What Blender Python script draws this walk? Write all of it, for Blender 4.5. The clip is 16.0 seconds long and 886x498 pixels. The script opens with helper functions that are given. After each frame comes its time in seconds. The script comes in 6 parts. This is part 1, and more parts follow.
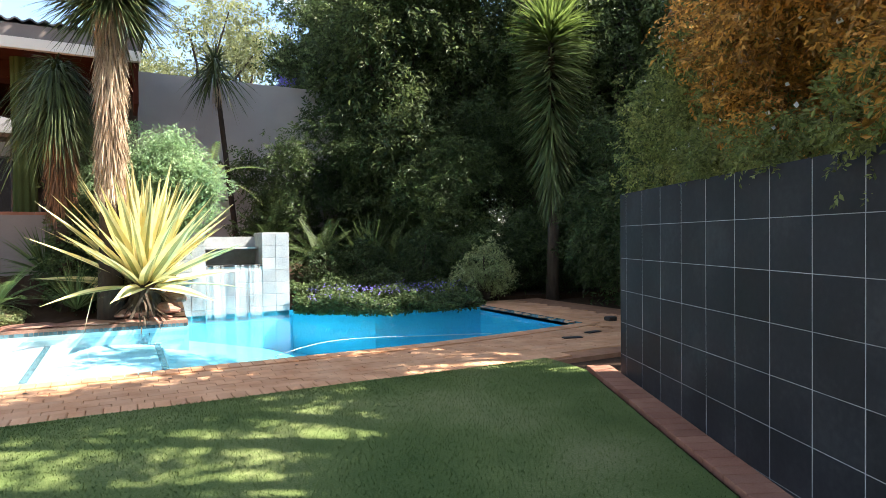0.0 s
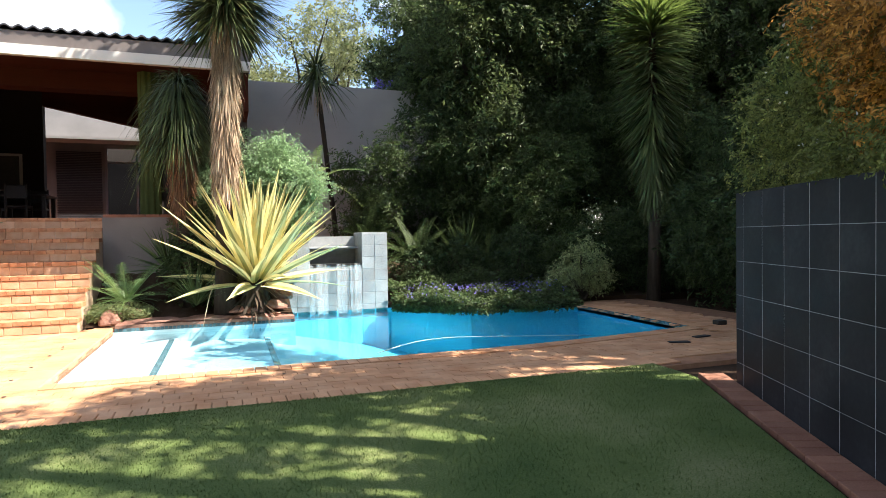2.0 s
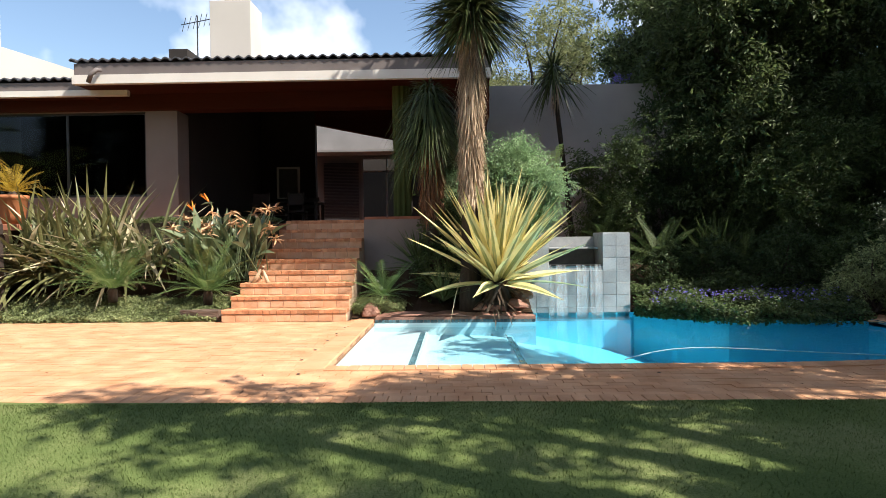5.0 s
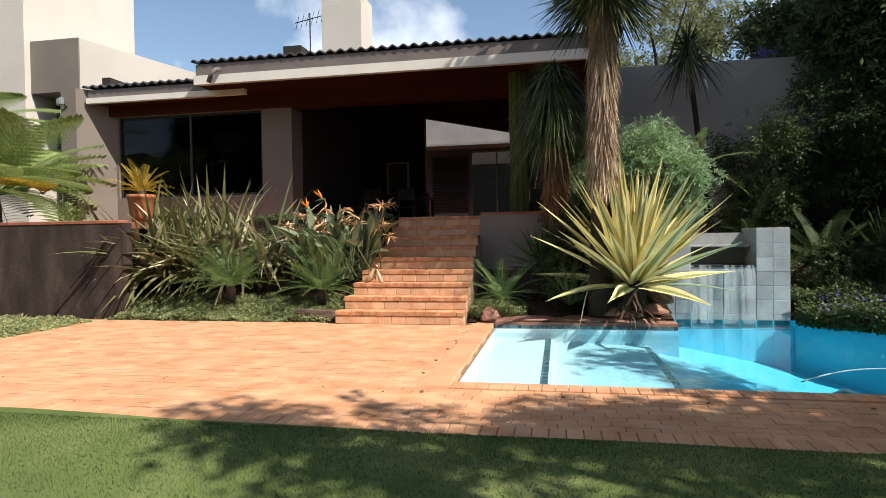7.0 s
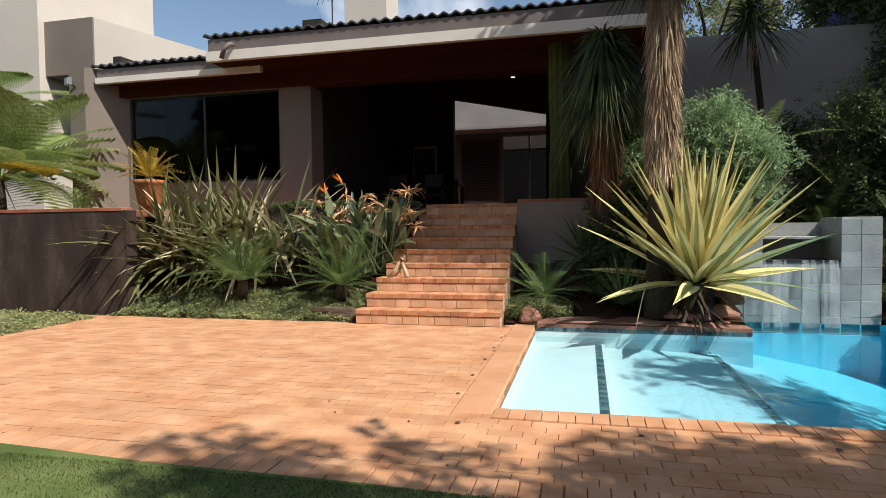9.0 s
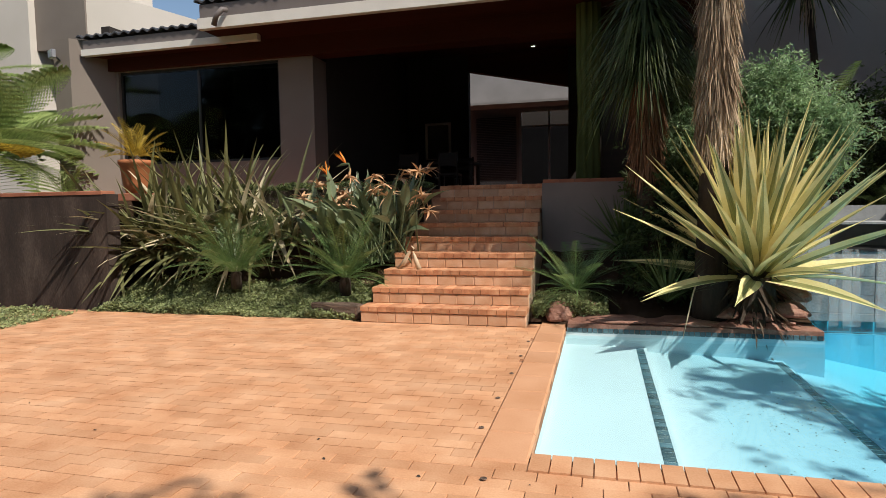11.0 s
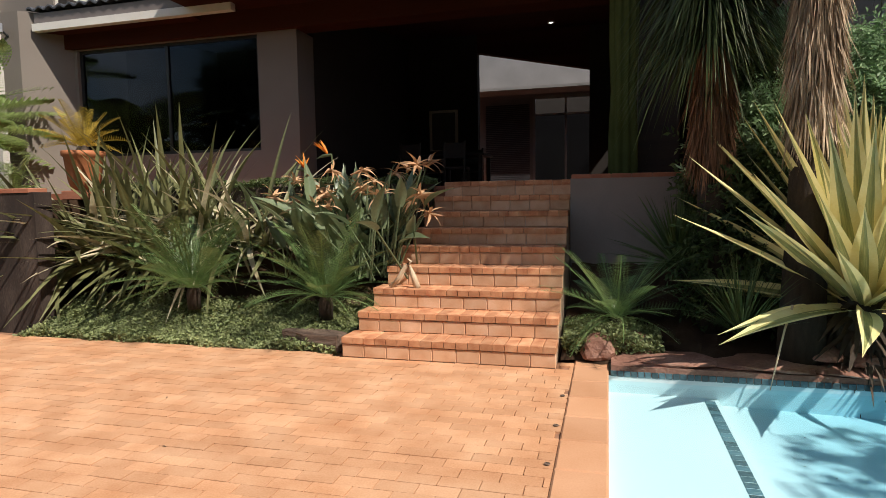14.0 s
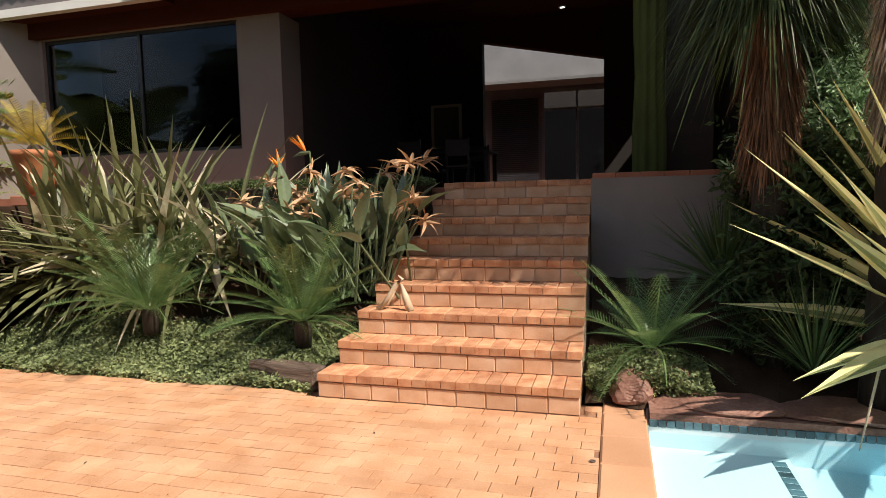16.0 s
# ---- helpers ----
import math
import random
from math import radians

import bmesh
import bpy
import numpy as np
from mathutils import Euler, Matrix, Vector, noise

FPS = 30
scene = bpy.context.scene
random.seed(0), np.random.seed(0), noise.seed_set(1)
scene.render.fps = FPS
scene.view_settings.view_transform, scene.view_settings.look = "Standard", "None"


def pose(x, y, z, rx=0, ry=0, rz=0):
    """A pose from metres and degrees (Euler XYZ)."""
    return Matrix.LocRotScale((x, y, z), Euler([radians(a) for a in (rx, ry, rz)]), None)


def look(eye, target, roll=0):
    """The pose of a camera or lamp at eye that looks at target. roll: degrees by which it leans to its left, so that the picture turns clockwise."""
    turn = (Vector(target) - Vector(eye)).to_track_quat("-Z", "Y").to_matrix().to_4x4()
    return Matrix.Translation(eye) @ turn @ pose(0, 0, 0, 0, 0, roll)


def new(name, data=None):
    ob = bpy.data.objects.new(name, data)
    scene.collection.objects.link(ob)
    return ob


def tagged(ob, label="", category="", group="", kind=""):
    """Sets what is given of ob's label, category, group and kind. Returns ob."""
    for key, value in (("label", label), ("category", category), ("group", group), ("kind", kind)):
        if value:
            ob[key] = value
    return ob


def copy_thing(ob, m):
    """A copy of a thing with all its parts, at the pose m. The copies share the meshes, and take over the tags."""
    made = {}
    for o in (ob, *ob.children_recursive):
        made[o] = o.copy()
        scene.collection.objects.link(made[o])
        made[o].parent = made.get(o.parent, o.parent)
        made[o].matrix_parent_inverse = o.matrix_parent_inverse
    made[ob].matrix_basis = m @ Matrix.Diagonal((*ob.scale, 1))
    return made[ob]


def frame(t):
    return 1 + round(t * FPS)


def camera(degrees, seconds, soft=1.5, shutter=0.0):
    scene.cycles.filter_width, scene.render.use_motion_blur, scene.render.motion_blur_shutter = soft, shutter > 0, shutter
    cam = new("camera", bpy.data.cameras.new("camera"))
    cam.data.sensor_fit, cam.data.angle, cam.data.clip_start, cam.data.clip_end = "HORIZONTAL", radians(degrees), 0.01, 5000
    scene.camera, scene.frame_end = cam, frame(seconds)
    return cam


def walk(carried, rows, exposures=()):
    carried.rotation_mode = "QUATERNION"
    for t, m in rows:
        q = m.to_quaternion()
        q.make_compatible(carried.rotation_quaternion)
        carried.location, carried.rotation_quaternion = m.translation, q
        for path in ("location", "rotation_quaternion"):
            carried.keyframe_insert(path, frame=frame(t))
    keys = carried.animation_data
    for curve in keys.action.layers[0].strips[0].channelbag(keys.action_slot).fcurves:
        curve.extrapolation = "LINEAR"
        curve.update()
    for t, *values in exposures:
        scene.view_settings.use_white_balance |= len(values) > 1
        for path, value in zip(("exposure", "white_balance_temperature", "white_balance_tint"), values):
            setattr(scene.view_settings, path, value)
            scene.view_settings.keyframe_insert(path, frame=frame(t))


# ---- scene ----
cam = camera(72.4, 16.0, soft=0.75)
PATH = [
    (0, (0.834, 0.256, 1.196), (1.775, 2.020, 1.162), -0.6),
    (0.5, (0.823, 0.272, 1.199), (1.699, 2.068, 1.165), -0.6),
    (1, (0.799, 0.284, 1.214), (1.611, 2.110, 1.177), -0.7),
    (1.5, (0.759, 0.295, 1.238), (1.507, 2.149, 1.197), -0.7),
    (2, (0.731, 0.303, 1.250), (1.403, 2.185, 1.207), -0.8),
    (2.5, (0.706, 0.299, 1.246), (1.286, 2.212, 1.206), -0.9),
    (3, (0.672, 0.304, 1.239), (1.147, 2.245, 1.204), -0.8),
    (3.5, (0.643, 0.321, 1.235), (1.004, 2.286, 1.202), -0.9),
    (4, (0.609, 0.345, 1.229), (0.848, 2.329, 1.199), -0.8),
    (4.5, (0.557, 0.406, 1.218), (0.660, 2.401, 1.191), -0.8),
    (5, (0.485, 0.518, 1.207), (0.442, 2.518, 1.183), -0.7),
    (7.5, (0.053, 1.477, 1.265), (-0.358, 3.434, 1.222), -0.8),
    (8, (-0.016, 1.711, 1.272), (-0.449, 3.663, 1.221), -0.7),
    (8.5, (-0.086, 2.001, 1.283), (-0.534, 3.949, 1.227), -0.7),
    (9, (-0.166, 2.257, 1.275), (-0.627, 4.202, 1.201), -0.7),
    (11.5, (-0.486, 3.468, 1.366), (-0.995, 5.397, 1.218), -0.9),
    (12, (-0.550, 3.720, 1.388), (-1.062, 5.647, 1.237), -0.8),
    (12.5, (-0.629, 3.971, 1.391), (-1.143, 5.898, 1.238), -0.7),
    (13, (-0.696, 4.229, 1.395), (-1.215, 6.155, 1.241), -0.9),
    (13.5, (-0.756, 4.496, 1.427), (-1.277, 6.420, 1.267), -0.9),
    (14, (-0.804, 4.751, 1.432), (-1.329, 6.674, 1.268), -0.9),
    (14.5, (-0.854, 5.013, 1.449), (-1.386, 6.934, 1.283), -1.1),
    (15, (-0.895, 5.244, 1.453), (-1.435, 7.162, 1.287), -1.2),
    (15.5, (-0.941, 5.497, 1.461), (-1.484, 7.414, 1.294), -1.3),
    (16, (-0.991, 5.740, 1.483), (-1.538, 7.656, 1.315), -1.3),
]
EXPOSURES = [(0, 2.2), (2.0, 1.76), (3.5, 1.38), (5.0, 1.08), (8.0, 0.53), (12.5, 0.22), (16, 0.55)]
walk(cam, [(t, look(eye, target, roll)) for t, eye, target, roll in PATH], EXPOSURES)

# ---- light: a high sun from the right, clear sky with a few clouds ----
TO_SUN = Vector((0.58, -0.28, 0.76)).normalized()
world = bpy.data.worlds.new("sky")
scene.world = world
world.use_nodes = True
wn, wl = world.node_tree.nodes, world.node_tree.links
background = wn["Background"]
sky = wn.new("ShaderNodeTexSky")
sky.sky_type = "NISHITA"
sky.sun_disc = False
sky.sun_elevation = math.asin(TO_SUN.z)
sky.sun_rotation = math.atan2(TO_SUN.x, TO_SUN.y)
sky.air_density, sky.dust_density = 1.1, 0.4
coords = wn.new("ShaderNodeTexCoord")
cloud = wn.new("ShaderNodeTexNoise")
cloud.inputs["Scale"].default_value, cloud.inputs["Detail"].default_value = 2.6, 6.0
cloud_ramp = wn.new("ShaderNodeValToRGB")
cloud_ramp.color_ramp.elements[0].position, cloud_ramp.color_ramp.elements[1].position = 0.52, 0.66
cloud_mix = wn.new("ShaderNodeMixRGB")
cloud_mix.inputs[2].default_value = (11.0, 11.2, 11.5, 1)
wl.new(coords.outputs["Generated"], cloud.inputs["Vector"])
wl.new(cloud.outputs["Fac"], cloud_ramp.inputs["Fac"])
wl.new(cloud_ramp.outputs["Color"], cloud_mix.inputs["Fac"])
wl.new(sky.outputs["Color"], cloud_mix.inputs[1])
wl.new(cloud_mix.outputs["Color"], background.inputs["Color"])
background.inputs["Strength"].default_value = 0.092
sun_data = bpy.data.lights.new("sun", "SUN")
sun_data.energy, sun_data.angle, sun_data.color = 5.0, radians(0.53), (1.0, 0.93, 0.83)
sun = new("sun", sun_data)
sun.matrix_world = look(TO_SUN * 50, (0, 0, 0))


# ---- materials ----
def material(name, colors, rough=0.7, scale=6.0, fine=60.0, bump=0.15, metal=0.0, spec=0.4, stretch=(1, 1, 1), random_tint=0.0,
             island=False, translucent=0.0, dist=0.01, coat=0.0, space="Object"):
    """Two or three colours mixed by a coarse and a fine noise, with a fine bump; random_tint varies it from piece to piece."""
    m = bpy.data.materials.new(name)
    m.use_nodes = True
    n, l = m.node_tree.nodes, m.node_tree.links
    bsdf = n["Principled BSDF"]
    tc, mp = n.new("ShaderNodeTexCoord"), n.new("ShaderNodeMapping")
    mp.inputs["Scale"].default_value = stretch
    if space == "World":
        geo = n.new("ShaderNodeNewGeometry")
        l.new(geo.outputs["Position"], mp.inputs["Vector"])
    else:
        l.new(tc.outputs["Object"], mp.inputs["Vector"])
    big, small = n.new("ShaderNodeTexNoise"), n.new("ShaderNodeTexNoise")
    big.inputs["Scale"].default_value, small.inputs["Scale"].default_value = scale, fine
    big.inputs["Detail"].default_value, small.inputs["Detail"].default_value = 6, 4
    for t in (big, small):
        l.new(mp.outputs["Vector"], t.inputs["Vector"])
    add = n.new("ShaderNodeMath")
    add.operation = "MULTIPLY_ADD"
    add.inputs[1].default_value = 0.35
    l.new(small.outputs["Fac"], add.inputs[0])
    sub = n.new("ShaderNodeMath")
    sub.operation = "MULTIPLY"
    sub.inputs[1].default_value = 0.8
    l.new(big.outputs["Fac"], sub.inputs[0])
    l.new(sub.outputs["Value"], add.inputs[2])
    ramp = n.new("ShaderNodeValToRGB")
    e = ramp.color_ramp.elements
    e[0].position, e[1].position = 0.36, 0.80
    e[0].color, e[1].color = (*colors[0], 1), (*colors[-1], 1)
    for i, c in enumerate(colors[1:-1]):
        e.new(0.36 + 0.44 * (i + 1) / (len(colors) - 1)).color = (*c, 1)
    l.new(add.outputs["Value"], ramp.inputs["Fac"])
    out = ramp.outputs["Color"]
    if random_tint:
        info = n.new("ShaderNodeNewGeometry") if island else n.new("ShaderNodeObjectInfo")
        hsv = n.new("ShaderNodeHueSaturation")
        mr = n.new("ShaderNodeMapRange")
        mr.inputs["To Min"].default_value, mr.inputs["To Max"].default_value = 1 - random_tint, 1 + random_tint
        l.new(info.outputs["Random Per Island" if island else "Random"], mr.inputs["Value"])
        l.new(mr.outputs["Result"], hsv.inputs["Value"])
        l.new(out, hsv.inputs["Color"])
        out = hsv.outputs["Color"]
    l.new(out, bsdf.inputs["Base Color"])
    bsdf.inputs["Roughness"].default_value, bsdf.inputs["Metallic"].default_value = rough, metal
    bsdf.inputs["Specular IOR Level"].default_value = spec
    bsdf.inputs["Coat Weight"].default_value = coat
    if bump:
        b = n.new("ShaderNodeBump")
        b.inputs["Strength"].default_value, b.inputs["Distance"].default_value = bump, dist
        l.new(add.outputs["Value"], b.inputs["Height"])
        l.new(b.outputs["Normal"], bsdf.inputs["Normal"])
    if translucent:
        tr, mix = n.new("ShaderNodeBsdfTranslucent"), n.new("ShaderNodeMixShader")
        mix.inputs["Fac"].default_value = translucent
        l.new(out, tr.inputs["Color"])
        l.new(bsdf.outputs["BSDF"], mix.inputs[1])
        l.new(tr.outputs["BSDF"], mix.inputs[2])
        l.new(mix.outputs["Shader"], n["Material Output"].inputs["Surface"])
    return m


def leafy(name, dark, light, rough=0.5, tint=0.35, translucent=0.3, spec=0.4):
    return material(name, (dark, light), rough, 3.0, 40.0, 0.0, spec=spec, random_tint=tint, island=True, translucent=translucent, space="World")


LAWN = material("lawn", ((0.058, 0.092, 0.027), (0.11, 0.144, 0.046), (0.215, 0.222, 0.10)), 0.9, 1.1, 90.0, 0.6, spec=0.1, dist=0.03, space="World")
GRASS = material("grass_blade", ((0.08, 0.13, 0.038), (0.19, 0.225, 0.085)), 0.7, 1.1, 40.0, 0.0, spec=0.1, random_tint=0.22, island=True, translucent=0.45, space="World")
SOIL = material("soil", ((0.03, 0.018, 0.011), (0.075, 0.045, 0.028)), 0.95, 4.0, 60.0, 0.8, spec=0.1, dist=0.03, space="World")
SAND = material("joint_sand", ((0.22, 0.11, 0.065), (0.33, 0.18, 0.11)), 0.95, 8.0, 120.0, 0.3, spec=0.1, space="World")
PAVER = material("clay_paver", ((0.415, 0.19, 0.09), (0.52, 0.275, 0.148), (0.60, 0.355, 0.212)), 0.8, 3.0, 90.0, 0.2, spec=0.25, random_tint=0.10, space="World")
PAVER_JOINED = material("clay_paver_far", ((0.415, 0.19, 0.09), (0.52, 0.275, 0.148), (0.60, 0.355, 0.212)), 0.8, 3.0, 90.0, 0.2, spec=0.25, random_tint=0.10, island=True, space="World")
STEP_BRICK = material("step_brick", ((0.47, 0.245, 0.13), (0.59, 0.35, 0.21), (0.67, 0.45, 0.30)), 0.8, 5.0, 110.0, 0.3, spec=0.25, random_tint=0.14, space="World")
NOSE_BRICK = material("nosing_brick", ((0.33, 0.115, 0.055), (0.50, 0.235, 0.12), (0.60, 0.345, 0.20)), 0.8, 9.0, 110.0, 0.3, spec=0.25, random_tint=0.18, space="World")
# older, redder pavers, darkened to carry the shade of the tiled wall
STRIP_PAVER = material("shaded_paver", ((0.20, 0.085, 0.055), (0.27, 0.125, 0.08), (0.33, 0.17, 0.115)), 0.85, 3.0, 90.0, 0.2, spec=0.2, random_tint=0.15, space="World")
MORTAR = material("mortar", ((0.52, 0.36, 0.25), (0.64, 0.48, 0.36)), 0.95, 12.0, 150.0, 0.4, spec=0.1, space="World")
COPING = material("coping_slab", ((0.45, 0.22, 0.11), (0.56, 0.31, 0.18)), 0.8, 2.0, 90.0, 0.2, spec=0.25, random_tint=0.08, space="World")
# lining below the fountain, the blue of deep water put into its colour
DEPTH_BLUE = material("lining_depth_blue", ((0.09, 0.52, 0.70), (0.15, 0.61, 0.78)), 0.6, 1.2, 40.0, 0.05, spec=0.3, space="World")


def pool_depth_tint():
    """Off-white on the shelves, blue in the deep end: water's depth tint painted on."""
    m = material("pool_depth_tint", ((0.92, 0.92, 0.92), (1.0, 1.0, 1.0)), 0.6, 1.2, 40.0, 0.05, spec=0.3, space="World")
    n, l = m.node_tree.nodes, m.node_tree.links
    geo, xyz, ramp, mul = n.new("ShaderNodeNewGeometry"), n.new("ShaderNodeSeparateXYZ"), n.new("ShaderNodeValToRGB"), n.new("ShaderNodeMixRGB")
    span = n.new("ShaderNodeMapRange")
    span.inputs["From Min"].default_value, span.inputs["From Max"].default_value = -0.5, 3.2
    mul.blend_type = "MULTIPLY"
    mul.inputs["Fac"].default_value = 1.0
    e = ramp.color_ramp.elements
    e[0].position, e[0].color = 0.14, (0.66, 0.74, 0.75, 1)
    e[1].position, e[1].color = 1.0, (0.085, 0.54, 0.72, 1)
    e.new(0.26).color = (0.42, 0.64, 0.71, 1)
    e.new(0.50).color = (0.31, 0.58, 0.69, 1)
    e.new(0.66).color = (0.13, 0.55, 0.72, 1)
    l.new(geo.outputs["Position"], xyz.inputs["Vector"])
    l.new(xyz.outputs["X"], span.inputs["Value"])
    l.new(span.outputs["Result"], ramp.inputs["Fac"])
    bsdf = n["Principled BSDF"]
    base = bsdf.inputs["Base Color"].links[0].from_socket
    l.new(base, mul.inputs[1])
    l.new(ramp.outputs["Color"], mul.inputs[2])
    l.new(mul.outputs["Color"], bsdf.inputs["Base Color"])
    return m


POOL_DEPTH_TINT = pool_depth_tint()
MOSAIC = material("mosaic", ((0.03, 0.06, 0.075), (0.10, 0.17, 0.19)), 0.25, 5.0, 60.0, 0.05, spec=0.5, random_tint=0.5)
GROUT = material("grout", ((0.25, 0.26, 0.27), (0.36, 0.37, 0.38)), 0.9, 10.0, 90.0, 0.2, space="World")
SLATE = material("slate_tile", ((0.008, 0.0095, 0.013), (0.014, 0.016, 0.021), (0.028, 0.031, 0.037)), 0.55, 2.2, 30.0, 0.08, spec=0.25, random_tint=0.2, space="World")
FOUNTAIN_TILE = material("fountain_tile", ((0.17, 0.18, 0.19), (0.30, 0.31, 0.32), (0.40, 0.41, 0.42)), 0.45, 2.5, 40.0, 0.1, random_tint=0.15, space="World")
WALL_PAINT = material("house_paint", ((0.165, 0.138, 0.118), (0.21, 0.178, 0.153)), 0.85, 0.9, 140.0, 0.2, spec=0.2, space="World")
WALL_LIGHT = material("tall_wall_paint", ((0.50, 0.455, 0.40), (0.58, 0.53, 0.475)), 0.85, 0.7, 140.0, 0.2, spec=0.2, space="World")
WALL_DARK = material("retaining_plaster", ((0.17, 0.145, 0.135), (0.25, 0.215, 0.20)), 0.85, 1.5, 120.0, 0.25, spec=0.2, space="World")
GARDEN_WALL = material("garden_wall_plaster", ((0.34, 0.31, 0.30), (0.43, 0.40, 0.385)), 0.85, 1.0, 120.0, 0.25, spec=0.2, space="World")
WING_PAINT = material("wing_plaster", ((0.19, 0.18, 0.175), (0.27, 0.255, 0.25)), 0.85, 1.2, 120.0, 0.25, spec=0.2, space="World")
FASCIA = material("fascia_paint", ((0.60, 0.56, 0.51), (0.70, 0.66, 0.60)), 0.6, 1.5, 90.0, 0.05, space="World")
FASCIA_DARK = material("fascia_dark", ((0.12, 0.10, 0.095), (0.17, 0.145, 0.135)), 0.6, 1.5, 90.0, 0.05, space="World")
ROOF = material("roof_sheet", ((0.035, 0.035, 0.04), (0.06, 0.06, 0.065)), 0.45, 2.0, 70.0, 0.1, space="World")
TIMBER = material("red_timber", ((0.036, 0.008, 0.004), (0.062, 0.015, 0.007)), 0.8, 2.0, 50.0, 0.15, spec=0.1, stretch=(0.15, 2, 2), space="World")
DARK_WOOD = material("dark_wood", ((0.012, 0.007, 0.005), (0.03, 0.017, 0.011)), 0.45, 3.0, 50.0, 0.1, stretch=(0.3, 3, 3))
# near-black so the rooms look dim: indoor shade put into the plaster colour
INSIDE_DIM = material("inner_plaster_dim", ((0.022, 0.017, 0.014), (0.036, 0.029, 0.025)), 0.9, 1.0, 90.0, 0.1, space="World")
# rust stains, with tree shade put into the darkened colours
RUST = material("rusty_retaining", ((0.014, 0.009, 0.007), (0.034, 0.022, 0.017), (0.085, 0.062, 0.05)), 0.85, 1.6, 40.0, 0.5, stretch=(2, 2, 0.6), dist=0.02, space="World")
CLAY_COPING = material("clay_coping", ((0.22, 0.075, 0.04), (0.33, 0.13, 0.075)), 0.8, 4.0, 90.0, 0.2, random_tint=0.15, space="World")
TERRACOTTA = material("terracotta", ((0.30, 0.095, 0.035), (0.45, 0.17, 0.07)), 0.75, 5.0, 90.0, 0.2)
ROCK = material("red_rock", ((0.12, 0.055, 0.038), (0.24, 0.115, 0.08), (0.38, 0.22, 0.165)), 0.85, 3.0, 40.0, 0.7, dist=0.03)
WEATHERED = material("weathered_log", ((0.05, 0.035, 0.027), (0.13, 0.085, 0.06), (0.26, 0.19, 0.15)), 0.85, 4.0, 40.0, 0.9, stretch=(0.4, 8, 8), dist=0.02)
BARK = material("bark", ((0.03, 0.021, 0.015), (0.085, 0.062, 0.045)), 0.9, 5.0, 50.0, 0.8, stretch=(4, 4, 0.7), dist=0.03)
METAL = material("painted_metal", ((0.25, 0.25, 0.26), (0.34, 0.34, 0.35)), 0.4, 3.0, 60.0, 0.03, metal=0.6)
DARK_METAL = material("dark_metal", ((0.02, 0.02, 0.022), (0.04, 0.04, 0.042)), 0.4, 3.0, 60.0, 0.03, metal=0.3)
BONE = material("driftwood", ((0.42, 0.30, 0.19), (0.62, 0.48, 0.33)), 0.8, 6.0, 60.0, 0.3)
OLIVE = material("olive_cloth", ((0.045, 0.055, 0.016), (0.075, 0.088, 0.028)), 0.9, 2.0, 90.0, 0.2, spec=0.1)
CURTAIN_WHITE = material("white_cloth", ((0.55, 0.55, 0.54), (0.72, 0.72, 0.70)), 0.9, 2.0, 80.0, 0.1, translucent=0.2)
BLACK = material("black_rubber", ((0.012, 0.012, 0.013), (0.025, 0.025, 0.026)), 0.6, 5.0, 60.0, 0.05)
PAPER = material("framed_print", ((0.10, 0.095, 0.085), (0.16, 0.15, 0.14)), 0.7, 6.0, 60.0, 0.0)


def glass(name, tint, rough, ior, wave=0.0, wave_scale=3.0):
    """A clear sheet: what lies behind shows through its tint, and it mirrors more at a flat angle."""
    m = bpy.data.materials.new(name)
    m.use_nodes = True
    n, l = m.node_tree.nodes, m.node_tree.links
    n.remove(n["Principled BSDF"])
    clear, gloss, mix, fres = n.new("ShaderNodeBsdfTransparent"), n.new("ShaderNodeBsdfGlossy"), n.new("ShaderNodeMixShader"), n.new("ShaderNodeFresnel")
    clear.inputs["Color"].default_value = (*tint, 1)
    gloss.inputs["Roughness"].default_value = rough
    fres.inputs["IOR"].default_value = ior
    l.new(fres.outputs["Fac"], mix.inputs["Fac"])
    l.new(clear.outputs["BSDF"], mix.inputs[1])
    l.new(gloss.outputs["BSDF"], mix.inputs[2])
    l.new(mix.outputs["Shader"], n["Material Output"].inputs["Surface"])
    if wave:
        geo, noise_a, b = n.new("ShaderNodeNewGeometry"), n.new("ShaderNodeTexNoise"), n.new("ShaderNodeBump")
        noise_a.inputs["Scale"].default_value, noise_a.inputs["Detail"].default_value = wave_scale, 2
        b.inputs["Strength"].default_value, b.inputs["Distance"].default_value = wave, 0.02
        l.new(geo.outputs["Position"], noise_a.inputs["Vector"])
        l.new(noise_a.outputs["Fac"], b.inputs["Height"])
        l.new(b.outputs["Normal"], gloss.inputs["Normal"])
        l.new(b.outputs["Normal"], fres.inputs["Normal"])
    return m


WATER = glass("pool_water", (0.82, 0.95, 0.98), 0.02, 1.14, 0.2, 4.0)
FALL = glass("falling_water", (0.98, 0.99, 0.995), 0.35, 1.10, 0.12, 6.0)
GLASS = glass("window_glass", (0.42, 0.44, 0.48), 0.0, 1.31)


def glow(name, color, strength):
    m = bpy.data.materials.new(name)
    m.use_nodes = True
    b = m.node_tree.nodes["Principled BSDF"]
    b.inputs["Base Color"].default_value = (*color, 1)
    b.inputs["Emission Color"].default_value = (*color, 1)
    b.inputs["Emission Strength"].default_value = strength
    return m


LAMP_WARM = glow("lamp_warm", (1.0, 0.55, 0.25), 3.0)
LAMP_WHITE = glow("lamp_white", (1.0, 0.95, 0.85), 2.5)


